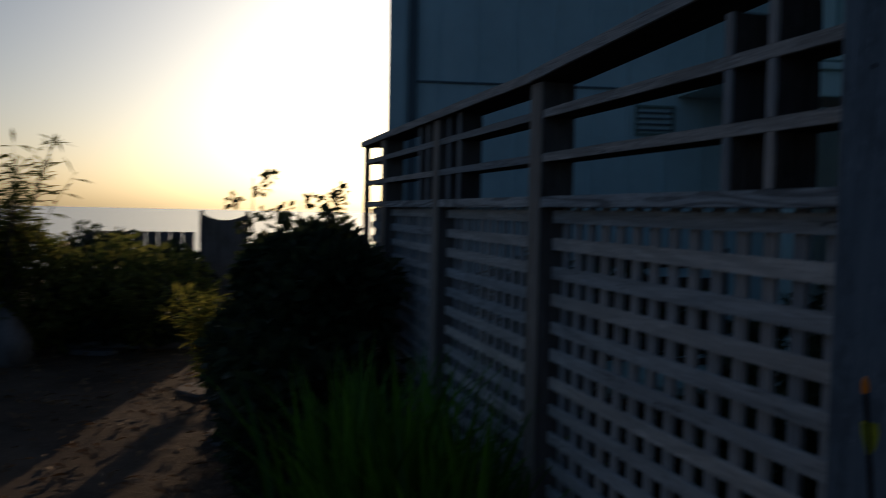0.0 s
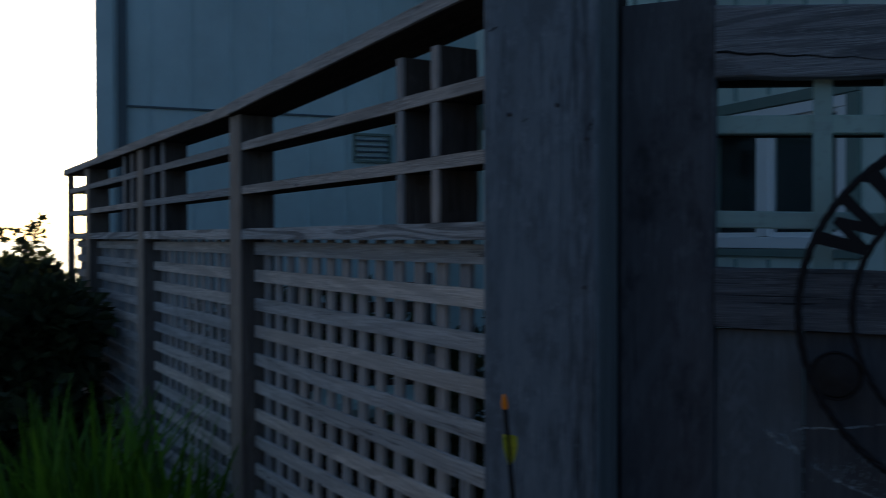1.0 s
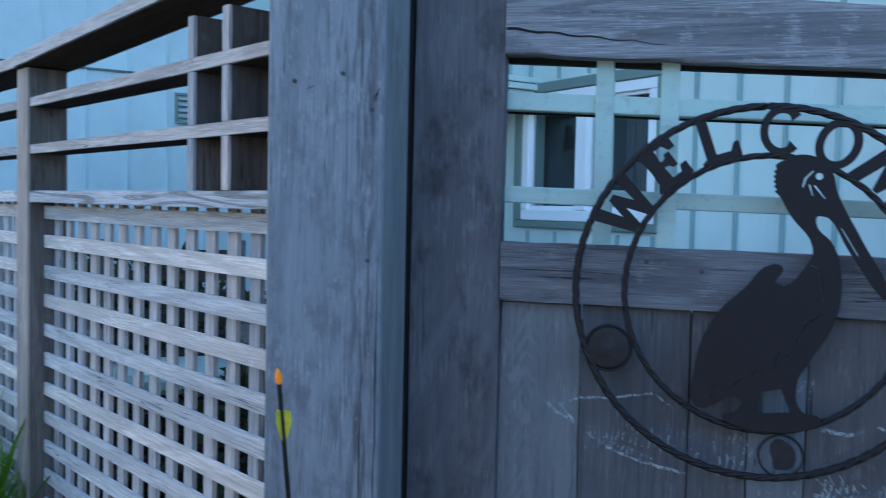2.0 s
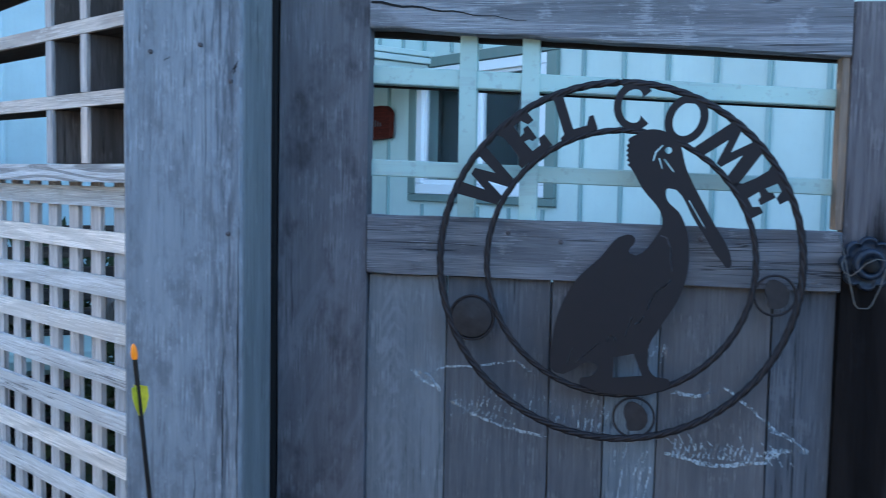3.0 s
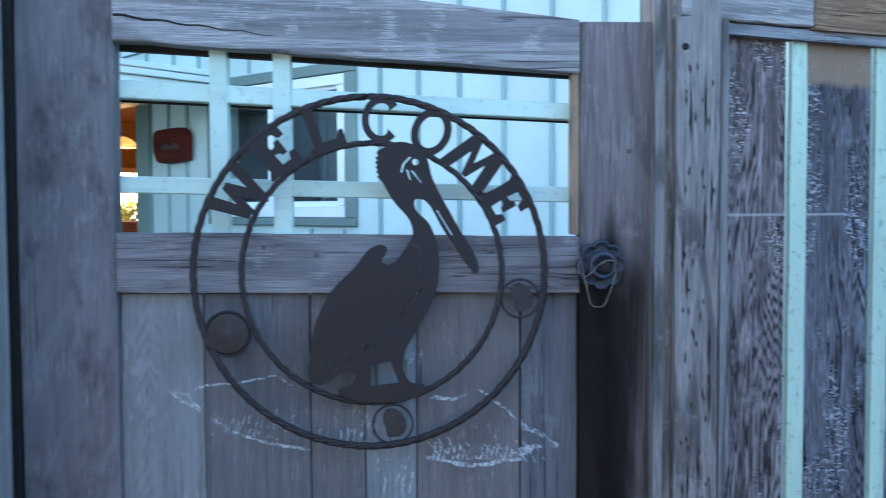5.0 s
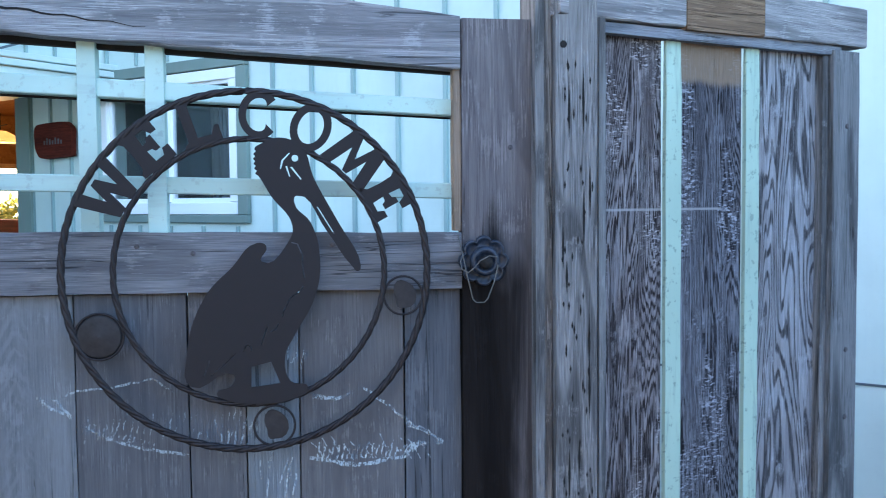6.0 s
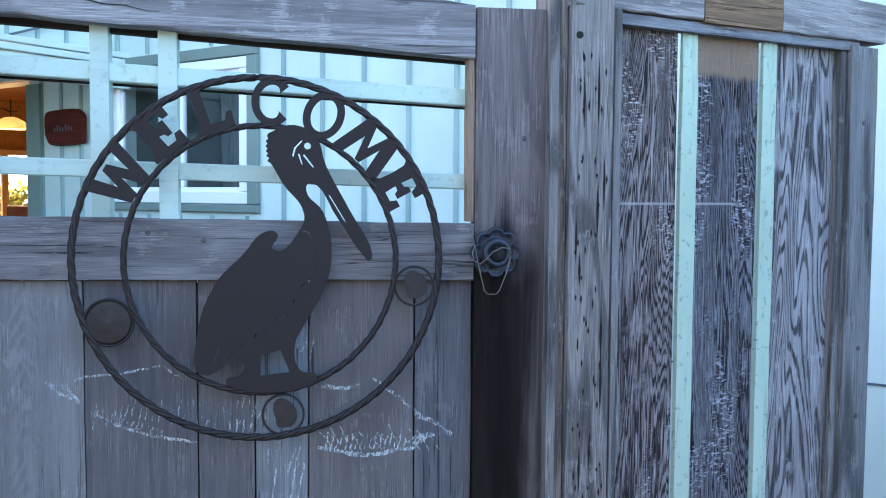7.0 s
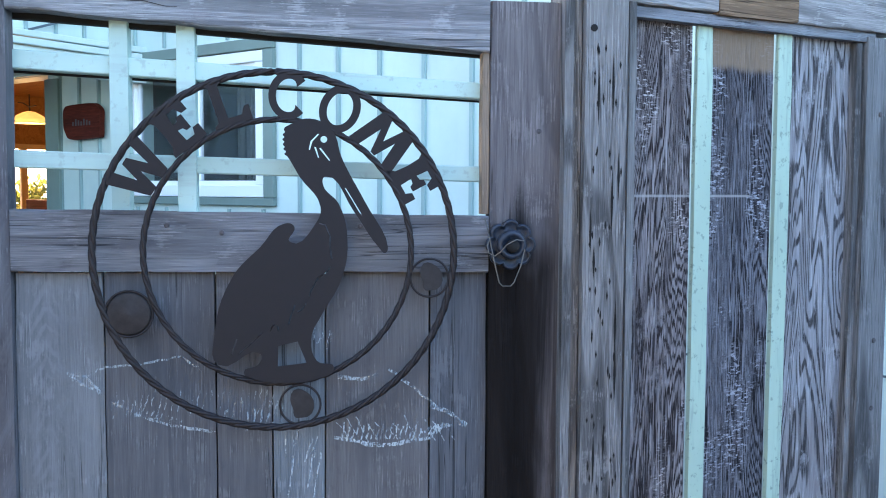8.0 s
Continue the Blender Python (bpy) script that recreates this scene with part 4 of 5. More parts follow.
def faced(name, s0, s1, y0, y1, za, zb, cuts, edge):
    """level member: body colour darkened to carry the shade, front edge kept pale"""
    ob = part(name, plank(s0, s1, y0, y1 - 0.0085, za, zb, 0.002, cuts, 0.0), W_UNDER, fence, "brown body darkened for shade")
    part("front_edge", plank(s0, s1, y1 - 0.008, y1, za, zb, 0.002, cuts, 0.0008), edge, ob, "silvery front edge in lit tone")


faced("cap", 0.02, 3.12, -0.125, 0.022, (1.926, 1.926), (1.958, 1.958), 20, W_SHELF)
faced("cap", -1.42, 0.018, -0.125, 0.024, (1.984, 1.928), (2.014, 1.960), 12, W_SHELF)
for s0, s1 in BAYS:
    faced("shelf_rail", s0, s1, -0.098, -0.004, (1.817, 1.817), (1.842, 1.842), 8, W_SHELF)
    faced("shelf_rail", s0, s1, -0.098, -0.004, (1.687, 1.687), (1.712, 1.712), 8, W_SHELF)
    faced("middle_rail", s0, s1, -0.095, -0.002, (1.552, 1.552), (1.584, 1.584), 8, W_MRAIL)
    part("bottom_rail", plank(s0, s1, -0.095, -0.002, (0.10, 0.10), (0.14, 0.14), 0.002), W_LATH, fence)
# divider bodies are coloured dark for shade, their front edges pale
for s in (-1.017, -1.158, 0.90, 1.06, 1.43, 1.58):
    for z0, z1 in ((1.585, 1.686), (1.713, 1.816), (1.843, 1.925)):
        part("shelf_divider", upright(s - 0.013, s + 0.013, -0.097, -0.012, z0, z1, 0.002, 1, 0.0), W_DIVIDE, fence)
        part("divider_edge", upright(s - 0.0125, s + 0.0125, -0.0115, -0.004, z0, z1, 0.0015, 1, 0.0), W_LATHV, fence, "silvery front edge in lit tone")
for s0, s1 in BAYS:
    for k in range(17):
        z = 1.543 - 0.0832 * k
        part("lath", plank(s0, s1, -0.052, -0.042, (z - 0.037, z - 0.037 + random.uniform(-0.002, 0.002)), (z, z + random.uniform(-0.002, 0.002)), 0.0015, 6, 0.0006), W_LATH, fence)
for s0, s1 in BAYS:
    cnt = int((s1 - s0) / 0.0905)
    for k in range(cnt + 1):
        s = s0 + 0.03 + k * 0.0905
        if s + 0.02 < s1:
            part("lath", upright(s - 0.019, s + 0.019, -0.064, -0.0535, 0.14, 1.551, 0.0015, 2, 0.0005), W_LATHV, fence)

# ---- garden stake ----
stake = thing("garden_stake", pose(-0.233, -0.402, 1.318), "black arrow stake with lit orange tip and yellow vanes", "garden stake")
dn = Vector((0.062, 0.085, -1.0))
part("shaft", tube([dn * 0.012, dn * 0.6, dn * 1.33], 0.0034, 10), CARBON, stake)
part("nock", tube([dn * 0.013, dn * 0.010, dn * 0.004, dn * -0.004, dn * -0.009], [0.0034, 0.0046, 0.0048, 0.0036, 0.0012], 10), TIP, stake, "glowing orange nock")
for q in (20, 140, 260):
    bm = bmesh.new()
    o = Vector((math.cos(radians(q)), math.sin(radians(q)), 0))
    pr = [(0.050, 0.003), (0.052, 0.013), (0.066, 0.0135), (0.082, 0.009), (0.094, 0.003)]
    side = o.cross(dn).normalized() * 0.0006
    f = [bm.verts.new(dn * a + o * c + side) for a, c in pr]
    g = [bm.verts.new(dn * a + o * c - side) for a, c in pr]
    bm.faces.new(f)
    bm.faces.new(g[::-1])
    for i in range(5):
        bm.faces.new((f[i], g[i], g[(i + 1) % 5], f[(i + 1) % 5]))
    part("vane", bm, VANE, stake, "yellow plastic vane")

# ---- house: wall with the window, porch and lit room ----
HA = 137.0
house = thing("house", pose(0.176, 4.142, -0.449, 0, 0, HA) @ Matrix.Scale(1.3, 4), "pale aqua board and batten house with white casement window", "house")
S0, S1 = -6.0, 1.87
# last piece is drawn out to keep low sun off the porch wall
for a, c, z0, z1 in ((S0, 0.0, 0.0, 4.6), (0.0, 1.03, 0.0, 1.478), (0.0, 1.03, 2.18, 4.6), (1.03, 1.822, 0.0, 4.6), (1.822, 2.80, 2.18, 4.6), (2.80, 6.3, 0.0, 4.6)):
    part("wall", box(a, c, -0.14, 0.0, z0, z1, 0), P_WALL, house)
# narrow strips coloured dark as the shadow lines of the boarding
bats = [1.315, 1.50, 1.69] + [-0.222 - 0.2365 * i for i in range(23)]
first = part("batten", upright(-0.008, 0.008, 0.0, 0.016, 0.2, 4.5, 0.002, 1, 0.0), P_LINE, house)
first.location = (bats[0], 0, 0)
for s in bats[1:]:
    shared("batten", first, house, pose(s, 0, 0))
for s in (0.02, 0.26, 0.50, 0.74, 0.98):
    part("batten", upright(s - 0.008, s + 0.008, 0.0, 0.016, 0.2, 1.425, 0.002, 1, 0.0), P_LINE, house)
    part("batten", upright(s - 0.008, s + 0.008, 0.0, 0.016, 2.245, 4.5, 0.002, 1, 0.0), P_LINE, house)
part("seam_flashing", box(S0, -1.4, 0.0, 0.004, 0.955, 0.962, 0), P_DARK, house)
# window
win = part("window", box(-0.066, 1.096, 0.001, 0.028, 1.441, 1.479, 0.003), P_TRIM, house, "white casement window with sage trim and dark glass")
part("window_head", box(-0.066, 1.096, 0.001, 0.03, 2.178, 2.232, 0.003), P_TRIM, win, "sage trim")
part("window_jamb", box(-0.066, 0.0, 0.001, 0.028, 1.481, 2.176, 0.003), P_TRIM, win, "sage trim")
part("window_jamb", box(1.03, 1.096, 0.001, 0.028, 1.481, 2.176, 0.003), P_TRIM, win, "sage trim")
for a, c, z0, z1 in ((0.002, 1.028, 1.482, 1.540), (0.002, 1.028, 2.122, 2.174), (0.002, 0.055, 1.542, 2.12), (0.975, 1.028, 1.542, 2.12), (0.49, 0.575, 1.542, 2.12)):
    part("window_frame", box(a, c, -0.03, 0.024, z0, z1, 0.003), P_WHITE, win)
for a, c in ((0.047, 0.498), (0.567, 0.983)):
    for x0, x1, z0, z1 in ((a, c, 1.539, 1.562), (a, c, 2.104, 2.126), (a, a + 0.026, 1.564, 2.102), (c - 0.026, c, 1.564, 2.102)):
        part("sash", box(x0, x1, -0.022, 0.006, z0, z1, 0.002), P_WHITE, win)
    gl = part("pane", box(a + 0.02, c - 0.02, -0.012, -0.007, 1.555, 2.11, 0), GLASS, win)
    gl.visible_shadow = False
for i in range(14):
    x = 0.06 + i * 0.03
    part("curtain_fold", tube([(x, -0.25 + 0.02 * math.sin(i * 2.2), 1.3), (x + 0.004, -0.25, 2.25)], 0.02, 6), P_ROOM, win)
# rooms behind the wall
room = thing("interior_room", house.matrix_basis, "warm lit kitchen with honey wood seen through a doorway", "room", kind="structure")
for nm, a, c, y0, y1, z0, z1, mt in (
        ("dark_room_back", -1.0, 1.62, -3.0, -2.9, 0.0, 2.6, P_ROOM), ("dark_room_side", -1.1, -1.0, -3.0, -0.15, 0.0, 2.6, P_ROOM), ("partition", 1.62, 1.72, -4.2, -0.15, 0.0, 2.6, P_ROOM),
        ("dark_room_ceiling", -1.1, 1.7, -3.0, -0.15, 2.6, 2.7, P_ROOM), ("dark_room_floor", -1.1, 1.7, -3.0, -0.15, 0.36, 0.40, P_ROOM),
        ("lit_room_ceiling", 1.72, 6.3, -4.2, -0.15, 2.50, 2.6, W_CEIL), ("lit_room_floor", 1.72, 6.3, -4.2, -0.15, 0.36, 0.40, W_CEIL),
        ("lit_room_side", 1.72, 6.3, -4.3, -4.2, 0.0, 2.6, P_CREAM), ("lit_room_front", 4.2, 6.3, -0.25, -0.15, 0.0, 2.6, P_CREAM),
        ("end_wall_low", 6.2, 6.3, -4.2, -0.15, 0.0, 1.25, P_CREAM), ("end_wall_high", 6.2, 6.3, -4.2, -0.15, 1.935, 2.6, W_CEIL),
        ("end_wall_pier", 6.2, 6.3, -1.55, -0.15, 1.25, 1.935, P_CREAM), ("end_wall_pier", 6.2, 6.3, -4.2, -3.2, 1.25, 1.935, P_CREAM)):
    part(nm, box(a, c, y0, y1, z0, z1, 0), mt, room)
part("window_casing", box(6.15, 6.2, -3.2, -1.5, 1.935, 1.985, 0.004), P_CREAM, room)
part("window_mullion", box(6.16, 6.2, -2.377, -2.30, 1.25, 1.935, 0.004), P_CREAM, room)
# door trim
door = part("door_casing", upright(1.682, 1.816, 0.001, 0.03, 0.05, 2.15, 0.003, 1, 0.0), P_TRIM, house, "sage door casing")
part("door_head", box(1.682, 2.95, 0.001, 0.032, 2.182, 2.24, 0.003), P_WALL, house)
# pendant lamp
lamp = thing("pendant_lamp", house.matrix_basis @ pose(4.117, -1.22, 2.085) @ Matrix.Diagonal((1.0, 1.0, 0.75, 1)), "hanging kitchen lamp with cream dome shade", "lamp")
bm = bmesh.new()
n = 24
prof = [(0.018, 0.10), (0.05, 0.09), (0.10, 0.055), (0.135, 0.01), (0.15, -0.02), (0.155, -0.035)]
rings = [[bm.verts.new((r * math.cos(2 * math.pi * i / n), r * math.sin(2 * math.pi * i / n), z)) for i in range(n)] for r, z in prof]
for r, q in zip(rings, rings[1:]):
    for i in range(n):
        bm.faces.new((r[i], r[(i + 1) % n], q[(i + 1) % n], q[i]))
bmesh.ops.solidify(bm, geom=bm.faces[:], thickness=0.004)
part("shade", bm, SHADE, lamp, smooth=True)
part("rod", tube([(0, 0, 0.09), (0, 0, 0.29)], 0.006, 8), SHELL, lamp)
part("arm", tube([(-0.10, 0, 0.16), (0, 0, 0.15), (0.10, 0.0, 0.20), (0.17, 0, 0.21)], 0.006, 6), SHELL, lamp)
# warm fill light added below the shade to brighten the room
pl = bpy.data.lights.new("room_fill", "POINT")
pl.energy, pl.color, pl.shadow_soft_size = 4.5, (1.0, 0.60, 0.25), 0.05
plo = new("room_fill", pl)
plo.matrix_world = house.matrix_basis @ pose(4.117, -1.22, 1.95)
# chair back in the room
chair = thing("kitchen_chair", house.matrix_basis @ pose(4.9, -1.75, 0.40), "dark wooden chair by the lit window", "chair")
part("backrest", box(-0.2, 0.2, -0.02, 0.02, 0.55, 1.01, 0.01), W_SIGN, chair)
part("seat", box(-0.22, 0.22, -0.02, 0.42, 0.42, 0.46, 0.01), W_SIGN, chair)
for x, y in ((-0.19, 0), (0.19, 0), (-0.19, 0.38), (0.19, 0.38)):
    part("leg", box(x - 0.02, x + 0.02, y - 0.02, y + 0.02, 0.0, 0.42 if y else 0.55, 0.003), W_SIGN, chair)

hx = house.matrix_basis @ Vector((7.9, -3.25, 0))
WINDOW_SHRUB = (hx.x, hx.y)

# porch roof edge, square to the window wall
porch = thing("porch_roof", house.matrix_basis @ pose(0.948, -0.009, 0, 0, 0, -90), "pale aqua porch fascia and gable above a doorway", "porch")
part("fascia", box(-1.35, 0.02, -0.03, 0.02, 2.075, 2.19, 0.003), P_WALL, porch)
part("fascia_cap", box(-1.37, 0.02, -0.055, 0.02, 2.193, 2.225, 0.003), P_WALL, porch)
part("gutter_edge", box(-1.37, 0.02, -0.05, 0.02, 2.232, 2.262, 0.004), P_WALL, porch)
part("soffit", box(-1.35, 0.0, 0.022, 1.6, 2.235, 2.26, 0), P_WALL, porch)
part("gable_wall", box(-1.35, 0.0, 0.05, 0.12, 2.264, 4.2, 0), P_WALL, porch)
part("bracket_post", box(-1.33, -1.24, 0.0, 0.09, 0.0, 2.07, 0.004), P_WALL, porch)
for i in range(8):
    part("gable_batten", upright(-1.25 + i * 0.155, -1.236 + i * 0.155, 0.03, 0.049, 2.27, 4.2, 0.002, 1, 0), P_LINE, porch)
bm = bmesh.new()
vs = [bm.verts.new(p) for p in ((-0.62, 0.028, 2.268), (-0.20, 0.028, 2.425), (-0.20, 0.028, 2.437), (-0.62, 0.028, 2.28))]
bm.faces.new(vs)
ext = bmesh.ops.extrude_face_region(bm, geom=bm.faces[:])
for v in ext["geom"]:
    if isinstance(v, bmesh.types.BMVert):
        v.co.y -= 0.012
part("rake_flashing", bm, P_DARK, porch)

# wooden name board on the wall by the door: unread carving as plain bars
sgn = thing("wall_plaque", house.matrix_basis @ pose(1.418, 0.03, 1.892), "red-brown live-edge wooden plaque on the wall", "plaque")
bm = bmesh.new()
n = 40
f, g = [], []
for i in range(n):
    q = 2 * math.pi * i / n
    cx, cz = math.cos(q), math.sin(q)
    x = 0.174 * math.copysign(abs(cx) ** 0.45, cx) * (1 + 0.03 * math.sin(5 * q + 1))
    z = 0.098 * math.copysign(abs(cz) ** 0.45, cz) * (1 + 0.05 * math.sin(4 * q)) + 0.01 * cx
    f.append(bm.verts.new((x, 0.022, z)))
    g.append(bm.verts.new((x * 1.02, -0.008, z * 1.02)))
bm.faces.new(f)
bm.faces.new(g[::-1])
for i in range(n):
    bm.faces.new((f[i], g[i], g[(i + 1) % n], f[(i + 1) % n]))
part("slab", bm, W_SIGN, sgn)
for i in range(7):
    part("carved_bar", box(-0.085 + i * 0.026, -0.072 + i * 0.026, 0.022, 0.0235, -0.022, 0.0 + 0.007 * (i % 3), 0), NAIL, sgn)

# ---- house wing behind the fence ----
wing = thing("house_wing", pose(-4.734, 3.271, 0.237, 0, 0, 47.5) @ Matrix.Scale(0.84, 4), "grey-blue board and batten house wing in shade", "house")
part("wall", box(0, 4.05, 0.0, 0.2, -0.4, 6.0, 0), P_WING, wing)
# return wall lengthened out of view to hold back the sun
part("wall", prism([(0.0, 0.2), (0.2, 0.2), (3.2, 11.8), (3.0, 11.8)], -0.4, 6.0, 0), P_WING, wing)
# added wall that closes the slot to the house against sunlight
part("cross_wall", box(0.95, 4.68, 3.0, 3.2, -0.4, 6.0, 0), P_WING, wing)
part("corner_board", box(-0.02, 0.13, -0.022, -0.001, 0.0, 6.0, 0.003), P_WING, wing)
part("downspout", upright(0.16, 0.235, -0.06, -0.002, 0.0, 6.0, 0.006, 1, 0), P_DARK, wing)
wb = part("batten", upright(-0.012, 0.012, -0.016, 0.0, 0.1, 6.0, 0.002, 1, 0), P_WING, wing)
wb.location = (0.42, 0, 0)
for i in range(1, 11):
    shared("batten", wb, wing, pose(0.42 + 0.355 * i, 0, 0))
part("seam_flashing", box(0.24, 4.0, -0.02, -0.001, 2.695, 2.712, 0), P_DARK, wing)
vent = part("wall_vent", box(2.26, 2.64, -0.03, -0.001, 2.535, 2.56, 0.003), P_TRIM, wing, "sage louvred wall vent")
part("vent_frame", box(2.26, 2.64, -0.03, -0.001, 2.28, 2.305, 0.003), P_TRIM, vent)
part("vent_frame", box(2.26, 2.285, -0.03, -0.001, 2.307, 2.533, 0.003), P_TRIM, vent)
part("vent_frame", box(2.615, 2.64, -0.03, -0.001, 2.307, 2.533, 0.003), P_TRIM, vent)
for i in range(4):
    part("louvre", plank(2.287, 2.613, -0.028, -0.002, (2.325 + i * 0.053,) * 2, (2.340 + i * 0.053,) * 2, 0.001), P_DARK, vent)


# ---- planting ----
def leaf_cloud(blobs, count, size, long=1.8, droop=0.3, seed=1):
    """one mesh of many small leaves filling uneven lumps"""
    rnd = random.Random(seed)
    verts, faces = [], []
    total = sum(b[3] ** 2 for b in blobs)
    for bx, by, bz, br, sq in blobs:
        for _ in range(int(count * br * br / total)):
            d = Vector((rnd.gauss(0, 1), rnd.gauss(0, 1), rnd.gauss(0, 1))).normalized()
            r = br * (0.55 + 0.5 * rnd.random() ** 0.6) * (0.82 + 0.35 * noise.noise((d.x * 2.3 + bx, d.y * 2.3 + by, d.z * 2.3)))
            p = Vector((bx, by, bz)) + Vector((d.x * r, d.y * r, d.z * r * sq))
            if p.z < 0.02:
                continue
            u = (d + Vector((rnd.gauss(0, 0.7), rnd.gauss(0, 0.7), rnd.gauss(0, 0.7) - droop))).normalized()
            w = u.cross(Vector((rnd.gauss(0, 1), rnd.gauss(0, 1), rnd.gauss(0, 1)))).normalized()
            s = size * rnd.uniform(0.6, 1.3)
            k = len(verts)
            fold = u.cross(w) * s * 0.18
            verts += [p, p + u * s * long * 0.5 + w * s * 0.5 + fold, p + u * s * long, p + u * s * long * 0.5 - w * s * 0.5 + fold]
            faces += [(k, k + 1, k + 2), (k, k + 2, k + 3)]
    me = bpy.data.meshes.new("crown")
    me.from_pydata([v[:] for v in verts], [], faces)
    return me


def shrub(name, x, y, blobs, count, size, mat, label, seed, long=1.8, twigs=7, category="shrub"):
    th = thing(name, pose(x, y, 0), label, category)
    me = leaf_cloud(blobs, count, size, long, seed=seed)
    me.materials.append(mat)
    ob = new("crown", me)
    ob.parent = th
    rnd = random.Random(seed + 50)
    bm = bmesh.new()
    for i in range(twigs):
        b = blobs[i % len(blobs)]
        e = Vector((b[0] + rnd.gauss(0, b[3] * 0.35), b[1] + rnd.gauss(0, b[3] * 0.35), b[2] + b[3] * b[4] * rnd.uniform(0.3, 0.9)))
        st = Vector((rnd.gauss(0, 0.05), rnd.gauss(0, 0.05), -0.05))
        mid = st.lerp(e, 0.5) + Vector((rnd.gauss(0, 0.08), rnd.gauss(0, 0.08), 0))
        join_bm(bm, tube([st, st.lerp(mid, 0.5), mid, mid.lerp(e, 0.5), e], [0.02, 0.016, 0.012, 0.007, 0.003], 6))
    part("trunk", bm, BARK, th)
    return th


# dense dark shrub by the end of the fence
shrub("dark_shrub", -3.95, 1.62, [(0, 0, 0.65, 0.42, 1.3), (0.35, -0.1, 0.72, 0.42, 1.3), (-0.25, 0.15, 0.75, 0.35, 1.2), (0.62, -0.3, 0.65, 0.42, 1.3), (0.95, -0.55, 0.5, 0.40, 1.2), (0.05, 0.1, 1.18, 0.30, 0.9), (0.4, 0.0, 1.15, 0.32, 0.9), (0.72, -0.2, 1.1, 0.30, 0.9), (-0.2, 0.15, 1.12, 0.26, 0.9)], 20000, 0.05, LEAF_DARK, "dense dark evergreen shrub by the fence", 3)
shrub("dark_shrub", -2.75, 0.9, [(0, 0, 0.35, 0.34, 1.0), (0.25, -0.1, 0.3, 0.3, 1.0), (-0.22, 0.1, 0.38, 0.32, 1.0)], 3000, 0.04, LEAF_DARK, "low dark shrub in front of lattice", 4)


def sprig(name, x, y, z, h, seed, mat, label):
    """thin stem with leaf clusters"""
    rnd = random.Random(seed)
    th = thing(name, pose(x, y, 0), label, "shrub")
    top = Vector((rnd.uniform(-0.1, 0.1), rnd.uniform(-0.1, 0.1), z + h))
    part("stem", tube([(0, 0, -0.03), (0.02, 0.01, z * 0.6), (top.x * 0.6, top.y * 0.6, z), top[:]], [0.012, 0.009, 0.006, 0.002], 6), BARK, th)
    blobs = []
    for i in range(6):
        k = i / 5
        blobs.append((top.x * (0.5 + k / 2) + rnd.gauss(0, 0.06), top.y * (0.5 + k / 2) + rnd.gauss(0, 0.06), z + h * k, 0.045, 0.8))
    me = leaf_cloud(blobs, 160, 0.03, 1.5, seed=seed)
    me.materials.append(mat)
    ob = new("leaves", me)
    ob.parent = th


sprig("flower_stem", -4.32, 1.70, 1.35, 0.36, 11, LEAF_DARK, "thin leafy stem above dark shrub")
sprig("flower_stem", -4.10, 1.86, 1.30, 0.28, 12, LEAF_DARK, "thin leafy stem above dark shrub")
sprig("flower_stem", -3.80, 1.90, 1.34, 0.30, 13, LEAF_DARK, "thin leafy stem above dark shrub")
sprig("flower_stem", -3.45, 1.55, 1.25, 0.30, 14, LEAF_DARK, "thin leafy stem against the fence end")

shrub("garden_shrub", -9.2, 2.6, [(0, 0, 0.6, 0.7, 1.0), (0.3, 0.8, 0.65, 0.6, 1.0), (-0.4, -0.8, 0.7, 0.7, 1.0), (0.2, 1.5, 0.55, 0.55, 1.0), (0.1, -0.2, 1.0, 0.45, 0.9)], 9000, 0.05, LEAF_GREEN, "sprawling olive green garden shrub", 21)
shrub("garden_shrub", -9.0, 3.35, [(0, 0, 0.35, 0.5, 0.9), (0.4, 0.35, 0.35, 0.42, 0.9), (-0.3, -0.4, 0.3, 0.4, 0.9)], 5000, 0.045, LEAF_DARK, "low rounded dark shrub", 22)
shrub("garden_shrub", -10.3, 3.9, [(0, 0, 0.6, 0.7, 1.0), (0.4, 0.8, 0.55, 0.55, 1.0)], 6000, 0.05, LEAF_DARK, "dark hedge of mixed shrubs", 23)
shrub("garden_shrub", -10.4, 0.6, [(0, 0, 0.7, 0.8, 1.0), (0.3, -1.0, 0.7, 0.8, 1.0), (-0.2, 0.9, 0.7, 0.7, 1.0)], 6000, 0.05, LEAF_DARK, "dark hedge of mixed shrubs", 25)


